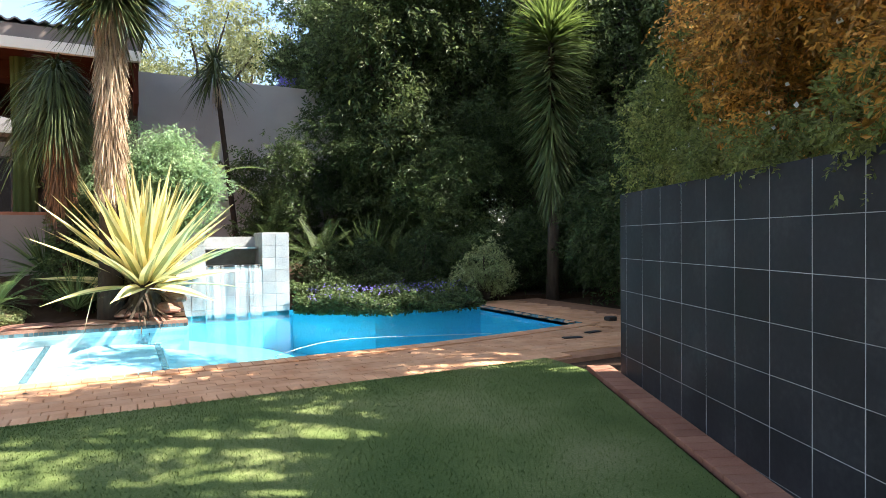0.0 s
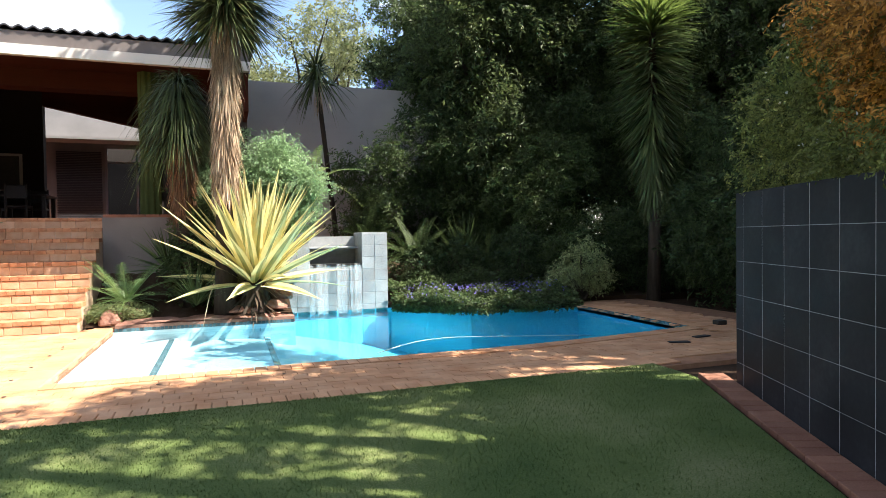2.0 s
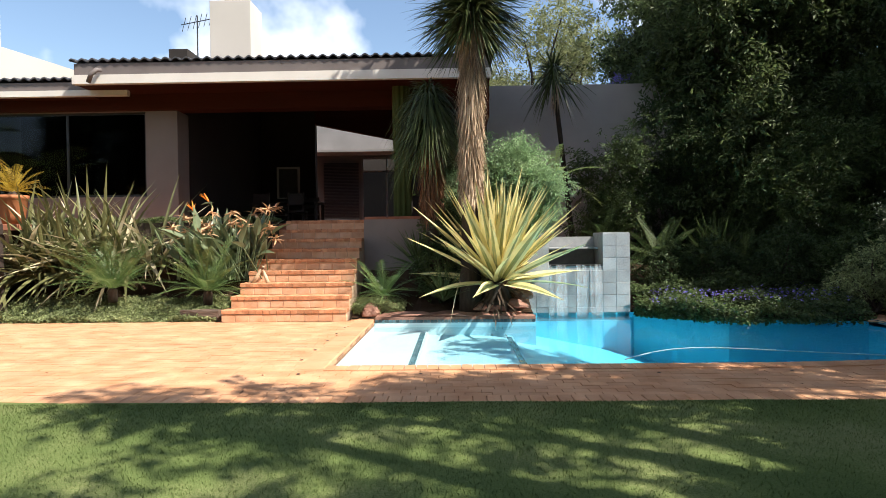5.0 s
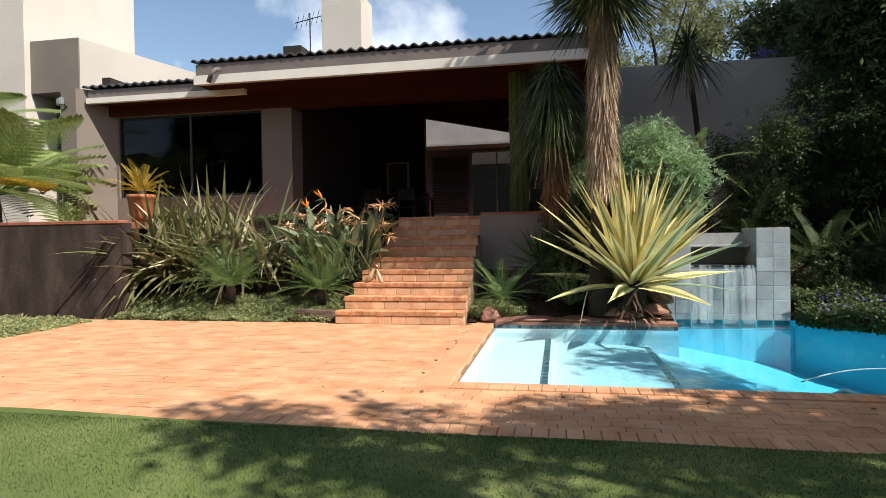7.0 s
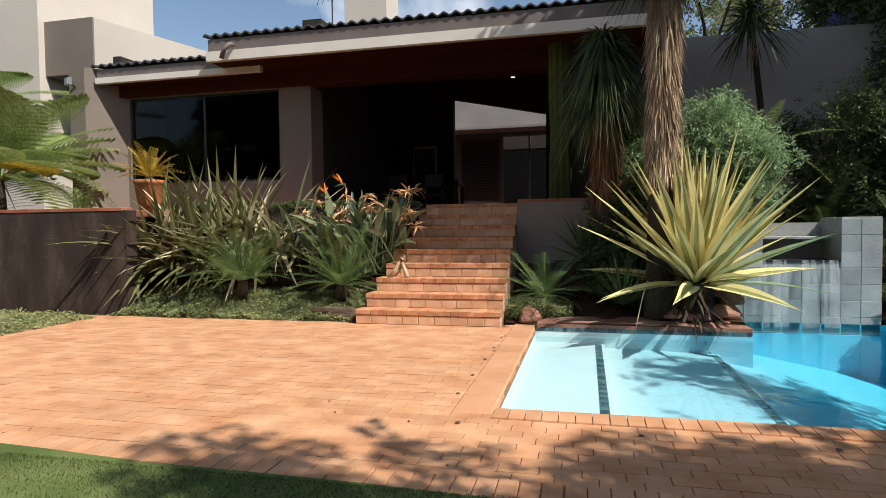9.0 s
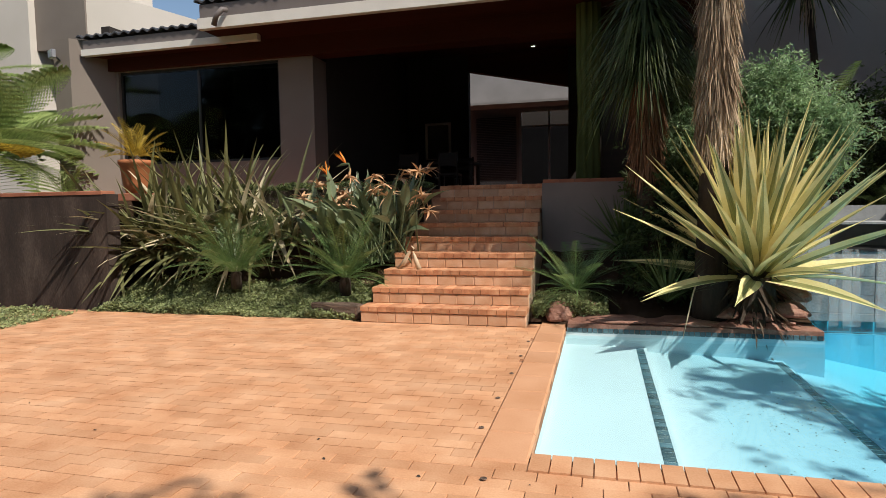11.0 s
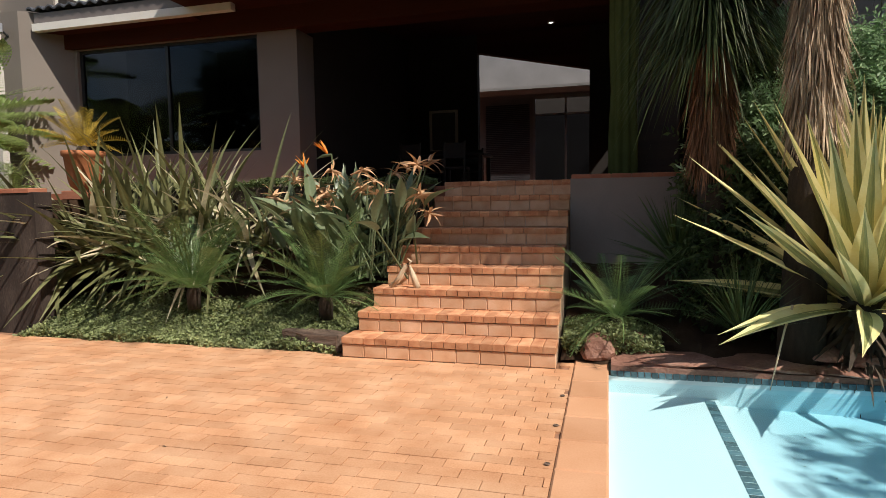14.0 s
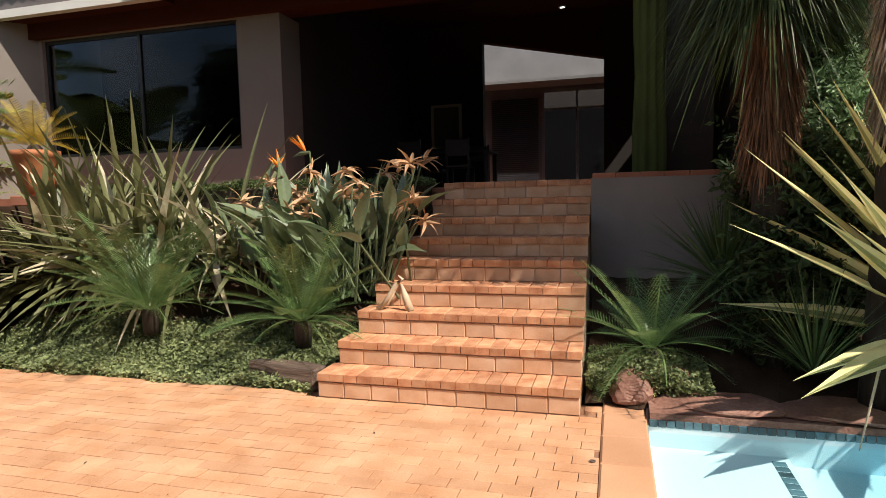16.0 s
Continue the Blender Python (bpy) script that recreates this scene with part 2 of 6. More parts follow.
# ---- building helpers ----
def box(bm, x0, y0, z0, x1, y1, z1, bevel=0.0):
    """An upright box between two corners, with softened edges where bevel is given."""
    made = bmesh.ops.create_cube(bm, size=1.0, matrix=Matrix.Translation(((x0 + x1) / 2, (y0 + y1) / 2, (z0 + z1) / 2)) @ Matrix.Diagonal((x1 - x0, y1 - y0, z1 - z0, 1)))
    if bevel:
        edges = list({e for v in made["verts"] for e in v.link_edges})
        bmesh.ops.bevel(bm, geom=edges, offset=bevel, segments=1, affect="EDGES")
    return bm


def boxes(*rows, bevel=0.0):
    bm = bmesh.new()
    for r in rows:
        box(bm, *r, bevel=bevel)
    return bm


def prism(points, z0, z1):
    """An upright solid over an outline in plan."""
    bm = bmesh.new()
    low = [bm.verts.new((x, y, z0)) for x, y in points]
    high = [bm.verts.new((x, y, z1)) for x, y in points]
    n = len(points)
    bm.faces.new(list(reversed(low)))
    bm.faces.new(high)
    for i in range(n):
        bm.faces.new((low[i], low[(i + 1) % n], high[(i + 1) % n], high[i]))
    return bm


def tube(bm, path, radii, sides=8, cap=True):
    """A round tapering limb along a line of points."""
    rings = []
    for i, p in enumerate(path):
        p = Vector(p)
        d = (Vector(path[min(i + 1, len(path) - 1)]) - Vector(path[max(i - 1, 0)])).normalized()
        side = d.cross(Vector((0, 0, 1)) if abs(d.z) < 0.9 else Vector((1, 0, 0))).normalized()
        up = side.cross(d)
        r = radii[i] if hasattr(radii, "__len__") else radii
        rings.append([bm.verts.new(p + (side * math.cos(a) + up * math.sin(a)) * r) for a in (2 * math.pi * k / sides for k in range(sides))])
    for a, b in zip(rings, rings[1:]):
        for k in range(sides):
            bm.faces.new((a[k], a[(k + 1) % sides], b[(k + 1) % sides], b[k]))
    if cap:
        bm.faces.new(list(reversed(rings[0])))
        bm.faces.new(rings[-1])
    return bm


def lathe(bm, profile, sides=20, at=(0, 0, 0)):
    rings = [[bm.verts.new((at[0] + r * math.cos(2 * math.pi * k / sides), at[1] + r * math.sin(2 * math.pi * k / sides), at[2] + z)) for k in range(sides)] for r, z in profile]
    for a, b in zip(rings, rings[1:]):
        for k in range(sides):
            bm.faces.new((a[k], a[(k + 1) % sides], b[(k + 1) % sides], b[k]))
    bm.faces.new(list(reversed(rings[0])))
    bm.faces.new(rings[-1])
    return bm


def mesh_of(name, bm, mat, smooth=False):
    bmesh.ops.recalc_face_normals(bm, faces=bm.faces)
    me = bpy.data.meshes.new(name)
    bm.to_mesh(me)
    bm.free()
    for m in (mat if isinstance(mat, (list, tuple)) else (mat,)):
        me.materials.append(m)
    if smooth:
        me.polygons.foreach_set("use_smooth", [True] * len(me.polygons))
    return me


def part(name, bm, mat, parent=None, label="", smooth=False):
    me = bm if isinstance(bm, bpy.types.Mesh) else mesh_of(name, bm, mat, smooth)
    ob = new(name, me)
    ob.parent = parent
    return tagged(ob, label)


def piece(name, me, parent, m):
    """One more object on a mesh that alike pieces share."""
    ob = new(name, me)
    ob.parent = parent
    ob.matrix_basis = m
    return ob


def structure(name, bm, mat, label, category):
    return tagged(part(name, bm, mat), label, category, kind="structure")


def thing(name, label, category, at=(0, 0, 0), rz=0.0, group="", kind=""):
    ob = new(name)
    ob.empty_display_size = 0.1
    ob.matrix_basis = pose(*at, 0, 0, rz)
    return tagged(ob, label, category, group, kind)


def mesh_arrays(name, verts, faces, mat):
    """A mesh from arrays: verts (n, 3), faces (m, 4) or (m, 3)."""
    verts, faces = np.asarray(verts, np.float32), np.asarray(faces, np.int32)
    me = bpy.data.meshes.new(name)
    k = faces.shape[1]
    me.vertices.add(len(verts))
    me.vertices.foreach_set("co", verts.ravel())
    me.loops.add(faces.size)
    me.loops.foreach_set("vertex_index", faces.ravel())
    me.polygons.add(len(faces))
    me.polygons.foreach_set("loop_start", np.arange(len(faces), dtype=np.int32) * k)
    me.polygons.foreach_set("use_smooth", np.zeros(len(faces), bool))
    me.update(calc_edges=True)
    me.materials.append(mat)
    return me


rng = np.random.default_rng(7)


def unit(v):
    return v / np.maximum(np.linalg.norm(v, axis=-1, keepdims=True), 1e-6)


def leaf_mesh(name, pos, normal, size, mat, ratio=0.45, droop=0.3, direction=None):
    """Small folded leaves: each a kite of two triangles at pos, facing normal."""
    n = len(pos)
    if direction is None:
        direction = rng.normal(size=(n, 3))
        direction[:, 2] -= droop
    axis = unit(direction - normal * np.sum(direction * normal, 1, keepdims=True))
    side = np.cross(normal, axis)
    size = np.broadcast_to(np.asarray(size), (n,))[:, None] * rng.uniform(0.65, 1.35, (n, 1))
    v = np.empty((n, 4, 3), np.float32)
    v[:, 0] = pos
    v[:, 1] = pos + axis * size * 0.5 + side * size * ratio * 0.5 + normal * size * 0.08
    v[:, 2] = pos + axis * size - normal * size * 0.12
    v[:, 3] = pos + axis * size * 0.5 - side * size * ratio * 0.5 + normal * size * 0.08
    return mesh_arrays(name, v.reshape(-1, 3), np.arange(n * 4).reshape(n, 4), mat)


def cloud_points(blobs, count, clump=0.5, gap=0.0, shell=0.55):
    """Points and outward ways in a crown made of ellipsoids (centre, radii), gathered in clumps with gaps between them."""
    vol = np.array([r[0] * r[1] + r[1] * r[2] + r[0] * r[2] for _, r in blobs])
    pick = rng.choice(len(blobs), count, p=vol / vol.sum())
    c, r = np.array([b[0] for b in blobs], float)[pick], np.array([b[1] for b in blobs], float)[pick]
    d = unit(rng.normal(size=(count, 3)))
    rad = rng.uniform(shell, 1.0, (count, 1)) ** 0.7
    p = c + d * r * rad
    w = np.sin(p[:, 0] * 5.1 + 1.3) + np.sin(p[:, 1] * 4.7 + p[:, 2] * 2.1) + np.sin(p[:, 2] * 5.9 + p[:, 0] * 2.3) + np.sin(p[:, 0] * 11 + p[:, 1] * 9) * 0.7
    p += d * (0.12 * clump * w)[:, None] * r.mean(1, keepdims=True)
    keep = w > gap * 4 - 3.7
    return p[keep], d[keep]


def foliage(name, blobs, count, size, mat, parent, ratio=0.45, clump=0.5, gap=0.3, up=0.5, shell=0.55, droop=0.3, label="", kind="", fuzz=0.0, twig=7, reach=2.6):
    """Leaves set alternately along short twigs that grow outward and hang a little."""
    p, d = cloud_points(blobs, max(20, count // twig), clump, gap, shell)
    if fuzz:
        p = p + rng.normal(size=p.shape) * fuzz * (0.3 + rng.random((len(p), 1)))
    n = len(p)
    axis = unit(d * 0.7 + rng.normal(size=p.shape) * 0.6 + np.array((0, 0, 0.1 - droop)))
    face = unit(np.array((0, 0, up)) + d * 0.4 + rng.normal(size=p.shape) * 0.35)
    face = unit(face - axis * np.sum(axis * face, 1, keepdims=True))
    side = np.cross(face, axis)
    long = size * reach * rng.uniform(0.6, 1.4, (n, 1))
    spots, normals, wayout = [], [], []
    for k in range(twig):
        t = (k + 0.5) / twig
        spots.append(p + axis * long * (t - 0.5) - np.array((0, 0, 1.0)) * long * 0.25 * t * t)
        normals.append(unit(face + rng.normal(size=p.shape) * 0.28))
        wayout.append(axis * (0.5 + 0.5 * t) + side * (1 if k % 2 else -1) * (0.9 - 0.4 * t) + rng.normal(size=p.shape) * 0.15 - np.array((0, 0, droop * 0.5)))
    ob = part(name, leaf_mesh(name, np.concatenate(spots), np.concatenate(normals), size, mat, ratio, droop, np.concatenate(wayout)), mat, parent, label)
    return tagged(ob, kind=kind)


# ---- plan of the place (metres) ----
LAWN_Y = 5.02          # lawn edge
POOL_X0, POOL_X1, POOL_NEAR, POOL_FAR = -0.79, 6.50, 6.42, 9.80
FOUNT_Y = 10.90        # face of the fountain
WATER_Z = -0.07
STEP_X0, STEP_X1, STEP_Y, RISE, GOING = -3.16, -1.214, 9.79, 0.188, 0.27
TERRACE_Z, TERRACE_Y, LANDING_Y = 1.64, 11.68, 12.22
EAVE_Y, WALL_Y = 12.47, 13.45


def lawn_z(y):
    """The lawn falls gently away from the paving."""
    return 0.0 if y >= 4.4 else -0.06 * (4.4 - y) if y > -3 else -0.444


# ground: one sheet to the horizon, open where the pool is
def ground_sheet():
    bm = bmesh.new()
    xs = [-600, -60, -20, -12, -8, -6, -4, -2, POOL_X0 - 0.02, 0.5, 1.7, 3.0, 4.5, 5.8, POOL_X1 + 0.02, 9, 12, 20, 60, 600]
    ys = [-600, -60, -20, -8, -3, -2, -1, 0, 1, 2, 3, 3.7, 4.4, 5.2, POOL_NEAR - 0.02, 7.5, 9, FOUNT_Y + 0.1, 12, 16, 24, 60, 600]
    grid = [[bm.verts.new((x, y, lawn_z(y) - 0.06)) for x in xs] for y in ys]
    for j in range(len(ys) - 1):
        for i in range(len(xs) - 1):
            if POOL_X0 - 0.1 < xs[i] and xs[i + 1] < POOL_X1 + 0.1 and POOL_NEAR - 0.1 < ys[j] and ys[j + 1] < FOUNT_Y + 0.2:
                continue
            bm.faces.new((grid[j][i], grid[j][i + 1], grid[j + 1][i + 1], grid[j + 1][i]))
    return bm


structure("ground", ground_sheet(), SOIL, "dark bare garden soil around the pool and lawn", "ground")

# tile wall on the pool side of the raised bed
WALL_END = Vector((4.69, 4.19, 0))
WALL_WAY = Vector((-math.cos(radians(66.95)), -math.sin(radians(66.95)), 0))
WALL_OUT = Vector((WALL_WAY.y, -WALL_WAY.x, 0)) * (1 if Vector((WALL_WAY.y, -WALL_WAY.x, 0)).x < 0 else -1)
WALL_TOP = 1.567


def lawn_sheet():
    """Turf between the paving and the strip along the tiled wall."""
    bm = bmesh.new()
    ys = [-8, -5, -3, -2, -1, 0, 0.5, 1, 1.5, 2, 2.5, 3, 3.5, 4, 4.4, 4.6, LAWN_Y]
    rows = []
    for y in ys:
        s = (WALL_END.y - y) / -WALL_WAY.y
        right = min(WALL_END.x + WALL_WAY.x * s - 0.30, 4.52)
        left = -16.0
        row = []
        for k in range(33):
            x = left + (right - left) * k / 32
            yy = y if y < 4.6 else y + 0.42 * max(0.0, (-1.5 - x) / 9) + 0.02 * math.sin(x * 3.1)
            row.append(bm.verts.new((x, yy, lawn_z(yy) + 0.012)))
        rows.append(row)
    for a, b in zip(rows, rows[1:]):
        for k in range(32):
            bm.faces.new((a[k], a[k + 1], b[k + 1], b[k]))
    return bm


lawn = structure("lawn", lawn_sheet(), LAWN, "short mown green lawn dappled with tree shade", "lawn")

# pool shell
def pool_near(x):
    """The near rim bends away at the deep end."""
    return POOL_NEAR - 0.02 + 0.36 * max(0.0, (x - 3.4) / 3.1) ** 1.5


def pool_rim(x):
    """The far rim: past the fountain it curves back towards the lawn."""
    return float(np.interp(x, (3.5, 4.0, 4.6, 6.5), (FOUNT_Y, 10.25, 9.76, 9.48)))


def pool_shell():
    bm = bmesh.new()
    x0, x1 = POOL_X0, POOL_X1

    def far(x):
        return POOL_FAR if x < 1.70 else pool_rim(x)
    xs = [x0, 0.04, 0.05, 1.33, 1.34, 1.699, 1.701, 2.6, 3.2, 3.5, 4.0, 4.6, 5.4, x1]
    floor = [-0.17, -0.17, -0.22, -0.25, -0.34, -0.40, -0.40, -0.58, -0.70, -0.78, -0.85, -0.9, -0.9, -0.9]
    near_f, far_f = [bm.verts.new((x, pool_near(x), z)) for x, z in zip(xs, floor)], [bm.verts.new((x, far(x), z)) for x, z in zip(xs, floor)]
    near_t, far_t = [bm.verts.new((x, pool_near(x), -0.03)) for x in xs], [bm.verts.new((x, far(x), -0.03)) for x in xs]
    for i in range(len(xs) - 1):
        deep = 1 if xs[i] > 1.335 else 0
        for quad in ((near_f[i], near_f[i + 1], far_f[i + 1], far_f[i]), (near_t[i], near_t[i + 1], near_f[i + 1], near_f[i]), (far_f[i], far_f[i + 1], far_t[i + 1], far_t[i])):
            bm.faces.new(quad).material_index = deep
    bm.faces.new((near_t[0], near_f[0], far_f[0], far_t[0]))
    bm.faces.new((near_f[-1], near_t[-1], far_t[-1], far_f[-1])).material_index = 1
    return bm


structure("pool_shell", pool_shell(), [POOL_DEPTH_TINT, POOL_DEPTH_TINT], "pale plastered pool with two shallow shelves, blue of the water depth put into its colour", "pool")
water_bm = bmesh.new()
wv = [water_bm.verts.new((x, y, WATER_Z)) for x, y in [(x, pool_near(x)) for x in (POOL_X0, 3.4, 4.4, 5.4, POOL_X1)] + [(x, pool_rim(x)) for x in (POOL_X1, 5.4, 4.6, 4.0, 3.5)] + [ (1.7, FOUNT_Y), (1.7, POOL_FAR), (POOL_X0, POOL_FAR)]]
water_bm.faces.new(wv)
structure("water", water_bm, WATER, "clear still blue swimming pool water", "water")

# terrace and steps core
structure("terrace", prism([(-10.2, 12.0), (STEP_X0, 12.0), (STEP_X0, LANDING_Y), (STEP_X1, LANDING_Y), (STEP_X1, TERRACE_Y + 0.25), (1.2, TERRACE_Y + 0.25), (1.2, 24), (-10.2, 24)], -0.05, TERRACE_Z - 0.04), CLAY_COPING, "raised terrace paved with red clay tiles", "terrace")
steps = thing("brick_steps", "wide orange clay brick steps with brick-on-edge nosings", "steps", kind="structure")
core = bmesh.new()


def step_left(k):
    """The flight narrows a little towards the top."""
    return STEP_X0 + 0.053 * k


def step_z(k):
    """Five taller steps in the sun, four lower ones above them."""
    return RISE * k if k <= 5 else RISE * 5 + (TERRACE_Z - RISE * 5) * (k - 5) / 4


for k in range(9):
    y = STEP_Y + GOING * k
    box(core, step_left(k) + 0.01, y + 0.012, step_z(k) - 0.02, STEP_X1 - 0.01, LANDING_Y + 0.01, step_z(k + 1) - 0.014)
part("mortar_core", core, MORTAR, steps)
structure("retaining_wall_east", boxes((STEP_X1 + 0.004, TERRACE_Y, -0.05, 1.5, TERRACE_Y + 0.24, TERRACE_Z + 0.0)), WALL_DARK, "dark grey plastered retaining wall beside the steps", "wall")
structure("retaining_wall_west", boxes((-14, 10.02, -0.05, -6.9, 10.24, 1.58)), RUST, "rust-stained retaining wall below the terrace, tree shade put into its dark colour", "wall")

# house front: window wall, pillar, wide opening to the veranda
house_wall = bmesh.new()
WX0, WX1, WZ0, WZ1 = -9.70, -6.17, 2.26, 4.09
box(house_wall, -10.15, WALL_Y, TERRACE_Z - 0.05, WX0, WALL_Y + 0.25, 4.1)
box(house_wall, WX0, WALL_Y, TERRACE_Z - 0.05, WX1, WALL_Y + 0.25, WZ0)
box(house_wall, WX0, WALL_Y, WZ1, WX1, WALL_Y + 0.25, 4.1)
box(house_wall, WX1, WALL_Y, TERRACE_Z - 0.05, -5.48, WALL_Y + 0.55, 4.1)
structure("wall_front", house_wall, WALL_PAINT, "taupe plastered house wall around a wide window", "wall")
win = thing("window_1", "wide fixed picture window in a dark frame", "window", kind="structure")
part("window_frame", boxes((WX0, WALL_Y + 0.06, WZ0, WX1, WALL_Y + 0.12, WZ0 + 0.05), (WX0, WALL_Y + 0.06, WZ1 - 0.05, WX1, WALL_Y + 0.12, WZ1), (WX0, WALL_Y + 0.06, WZ0 + 0.05, WX0 + 0.05, WALL_Y + 0.12, WZ1 - 0.05), (WX1 - 0.05, WALL_Y + 0.06, WZ0 + 0.05, WX1, WALL_Y + 0.12, WZ1 - 0.05), (-7.94, WALL_Y + 0.06, WZ0 + 0.05, -7.89, WALL_Y + 0.12, WZ1 - 0.05)), DARK_METAL, win)
for xa, xb in ((WX0 + 0.05, -7.94), (-7.89, WX1 - 0.05)):
    part("pane", boxes((xa, WALL_Y + 0.085, WZ0 + 0.05, xb, WALL_Y + 0.091, WZ1 - 0.05)), GLASS, win)

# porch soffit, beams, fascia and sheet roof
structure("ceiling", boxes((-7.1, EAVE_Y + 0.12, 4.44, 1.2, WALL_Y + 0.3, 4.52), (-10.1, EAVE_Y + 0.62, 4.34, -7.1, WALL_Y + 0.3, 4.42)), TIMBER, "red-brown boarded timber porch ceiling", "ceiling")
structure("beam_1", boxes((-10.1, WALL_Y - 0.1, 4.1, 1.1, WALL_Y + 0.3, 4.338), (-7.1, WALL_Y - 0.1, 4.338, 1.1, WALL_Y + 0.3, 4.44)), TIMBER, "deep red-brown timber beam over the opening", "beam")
structure("fascia", boxes((-7.14, EAVE_Y, 4.44, 1.22, EAVE_Y + 0.12, 4.62), (-10.1, EAVE_Y + 0.5, 4.33, -6.3, EAVE_Y + 0.62, 4.45)), FASCIA, "pale painted fascia board along the eaves", "fascia")
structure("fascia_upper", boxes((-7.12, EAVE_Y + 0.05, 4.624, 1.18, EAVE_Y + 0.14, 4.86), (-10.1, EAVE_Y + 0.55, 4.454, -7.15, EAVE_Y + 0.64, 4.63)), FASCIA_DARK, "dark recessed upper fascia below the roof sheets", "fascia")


def roof_sheet(x0, x1, y0, y1, z0, z1):
    """Wavy roof sheeting with a real thickness."""
    n = int((x1 - x0) / 0.035)
    xs = np.linspace(x0, x1, n)
    wave = 0.028 * np.sin((xs - x0) * 2 * math.pi / 0.21)
    v = []
    for y, z in ((y0, z0), (y1, z1)):
        for dz in (0.0, 0.03):
            v += [(x, y, z + w + dz) for x, w in zip(xs, wave)]
    f = []
    for i in range(n - 1):
        f += [(i, i + 1, n + i + 1, n + i), (2 * n + i, 3 * n + i, 3 * n + i + 1, 2 * n + i + 1), (i, 2 * n + i, 2 * n + i + 1, i + 1), (n + i, n + i + 1, 3 * n + i + 1, 3 * n + i)]
    return mesh_arrays("roof_sheet", v, f, ROOF)


structure("roof", roof_sheet(-7.20, 1.30, EAVE_Y + 0.01, 19.5, 4.90, 5.75), ROOF, "dark corrugated sheet roof with a scalloped edge", "roof")
structure("roof_low", roof_sheet(-10.2, -7.1, EAVE_Y + 0.50, 20.0, 4.68, 5.5), ROOF, "lower dark corrugated sheet roof", "roof")
pipe = thing("roof_outlet", "short dark rainwater outlet pipe at the fascia", "pipe")
part("outlet_pipe", tube(bmesh.new(), [(-6.55, EAVE_Y - 0.02, 4.70), (-6.55, EAVE_Y - 0.14, 4.68), (-6.65, EAVE_Y - 0.16, 4.58), (-6.73, EAVE_Y - 0.12, 4.44)], 0.045, 10), FASCIA_DARK, pipe, smooth=True)

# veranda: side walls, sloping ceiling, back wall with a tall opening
structure("wall_veranda_west", boxes((-5.9, WALL_Y + 0.56, TERRACE_Z - 0.05, -5.48, 19.0, 5.6)), INSIDE_DIM, "plastered wall inside the veranda, indoor shade put into its colour", "wall")
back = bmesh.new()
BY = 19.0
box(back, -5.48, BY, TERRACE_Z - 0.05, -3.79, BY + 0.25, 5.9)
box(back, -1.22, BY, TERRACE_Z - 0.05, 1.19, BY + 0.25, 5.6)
structure("wall_back", back, INSIDE_DIM, "wall at the back of the veranda, indoor shade put into its colour", "wall")
hd = bmesh.new()
quad = [(-3.79, 4.85), (-1.22, 4.32), (-1.22, 5.9), (-3.79, 5.9)]
fr, bk = [hd.verts.new((x, BY, z)) for x, z in quad], [hd.verts.new((x, BY + 0.25, z)) for x, z in quad]
hd.faces.new(fr), hd.faces.new(list(reversed(bk)))
for i in range(4):
    hd.faces.new((fr[i], bk[i], bk[(i + 1) % 4], fr[(i + 1) % 4]))
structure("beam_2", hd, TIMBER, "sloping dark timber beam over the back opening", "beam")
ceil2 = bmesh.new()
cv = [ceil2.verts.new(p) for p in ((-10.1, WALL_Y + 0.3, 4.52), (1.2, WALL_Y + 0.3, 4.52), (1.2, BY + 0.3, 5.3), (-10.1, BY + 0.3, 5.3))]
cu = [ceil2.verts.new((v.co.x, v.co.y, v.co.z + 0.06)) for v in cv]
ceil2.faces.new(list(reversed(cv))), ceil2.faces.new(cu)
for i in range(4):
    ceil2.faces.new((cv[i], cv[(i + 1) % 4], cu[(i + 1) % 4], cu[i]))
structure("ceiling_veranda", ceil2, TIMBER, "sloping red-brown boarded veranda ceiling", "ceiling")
structure("wall_veranda_east", boxes((1.0, WALL_Y + 0.36, TERRACE_Z - 0.05, 1.19, BY, 4.5)), INSIDE_DIM, "plain wall closing the veranda, indoor shade put into its colour", "wall")
structure("column", boxes((-0.42, WALL_Y - 0.06, TERRACE_Z - 0.05, 0.1, WALL_Y + 0.35, 4.1)), DARK_WOOD, "dark brown square post carrying the beam", "column")
structure("end_board", boxes((1.1, EAVE_Y + 0.13, 3.7, 1.18, WALL_Y + 0.3, 4.41)), TIMBER, "red-brown timber end board under the eaves", "beam")

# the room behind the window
structure("wall_room", boxes((-10.1, 18.0, TERRACE_Z - 0.05, -5.91, 18.2, 5.1), (-10.3, WALL_Y + 0.26, TERRACE_Z - 0.05, -10.1, 18.2, 5.1)), INSIDE_DIM, "inner walls of the living room, indoor shade put into their colour", "wall")

# neighbouring wing seen through the back opening
wing = bmesh.new()
box(wing, -8, 22.0, 4.25, 1.2, 22.3, 6.0)
structure("wall_wing", wing, WING_PAINT, "grey plastered wall of the rear wing, sunlit at the top", "wall")

structure("wall_wing_low", boxes((-8, 22.0, TERRACE_Z - 0.05, -2.85, 22.3, 4.248), (-1.0, 22.0, TERRACE_Z - 0.05, 1.2, 22.3, 4.248)), WING_PAINT, "grey plastered lower wall of the rear wing", "wall")
# slab not part of the house, added to shade the wing's lower wall
structure("canopy", boxes((-7.9, 21.1, 4.31, 1.2, 21.99, 4.38)), WING_PAINT, "flat grey slab added to keep the sun off the rear wing", "canopy")
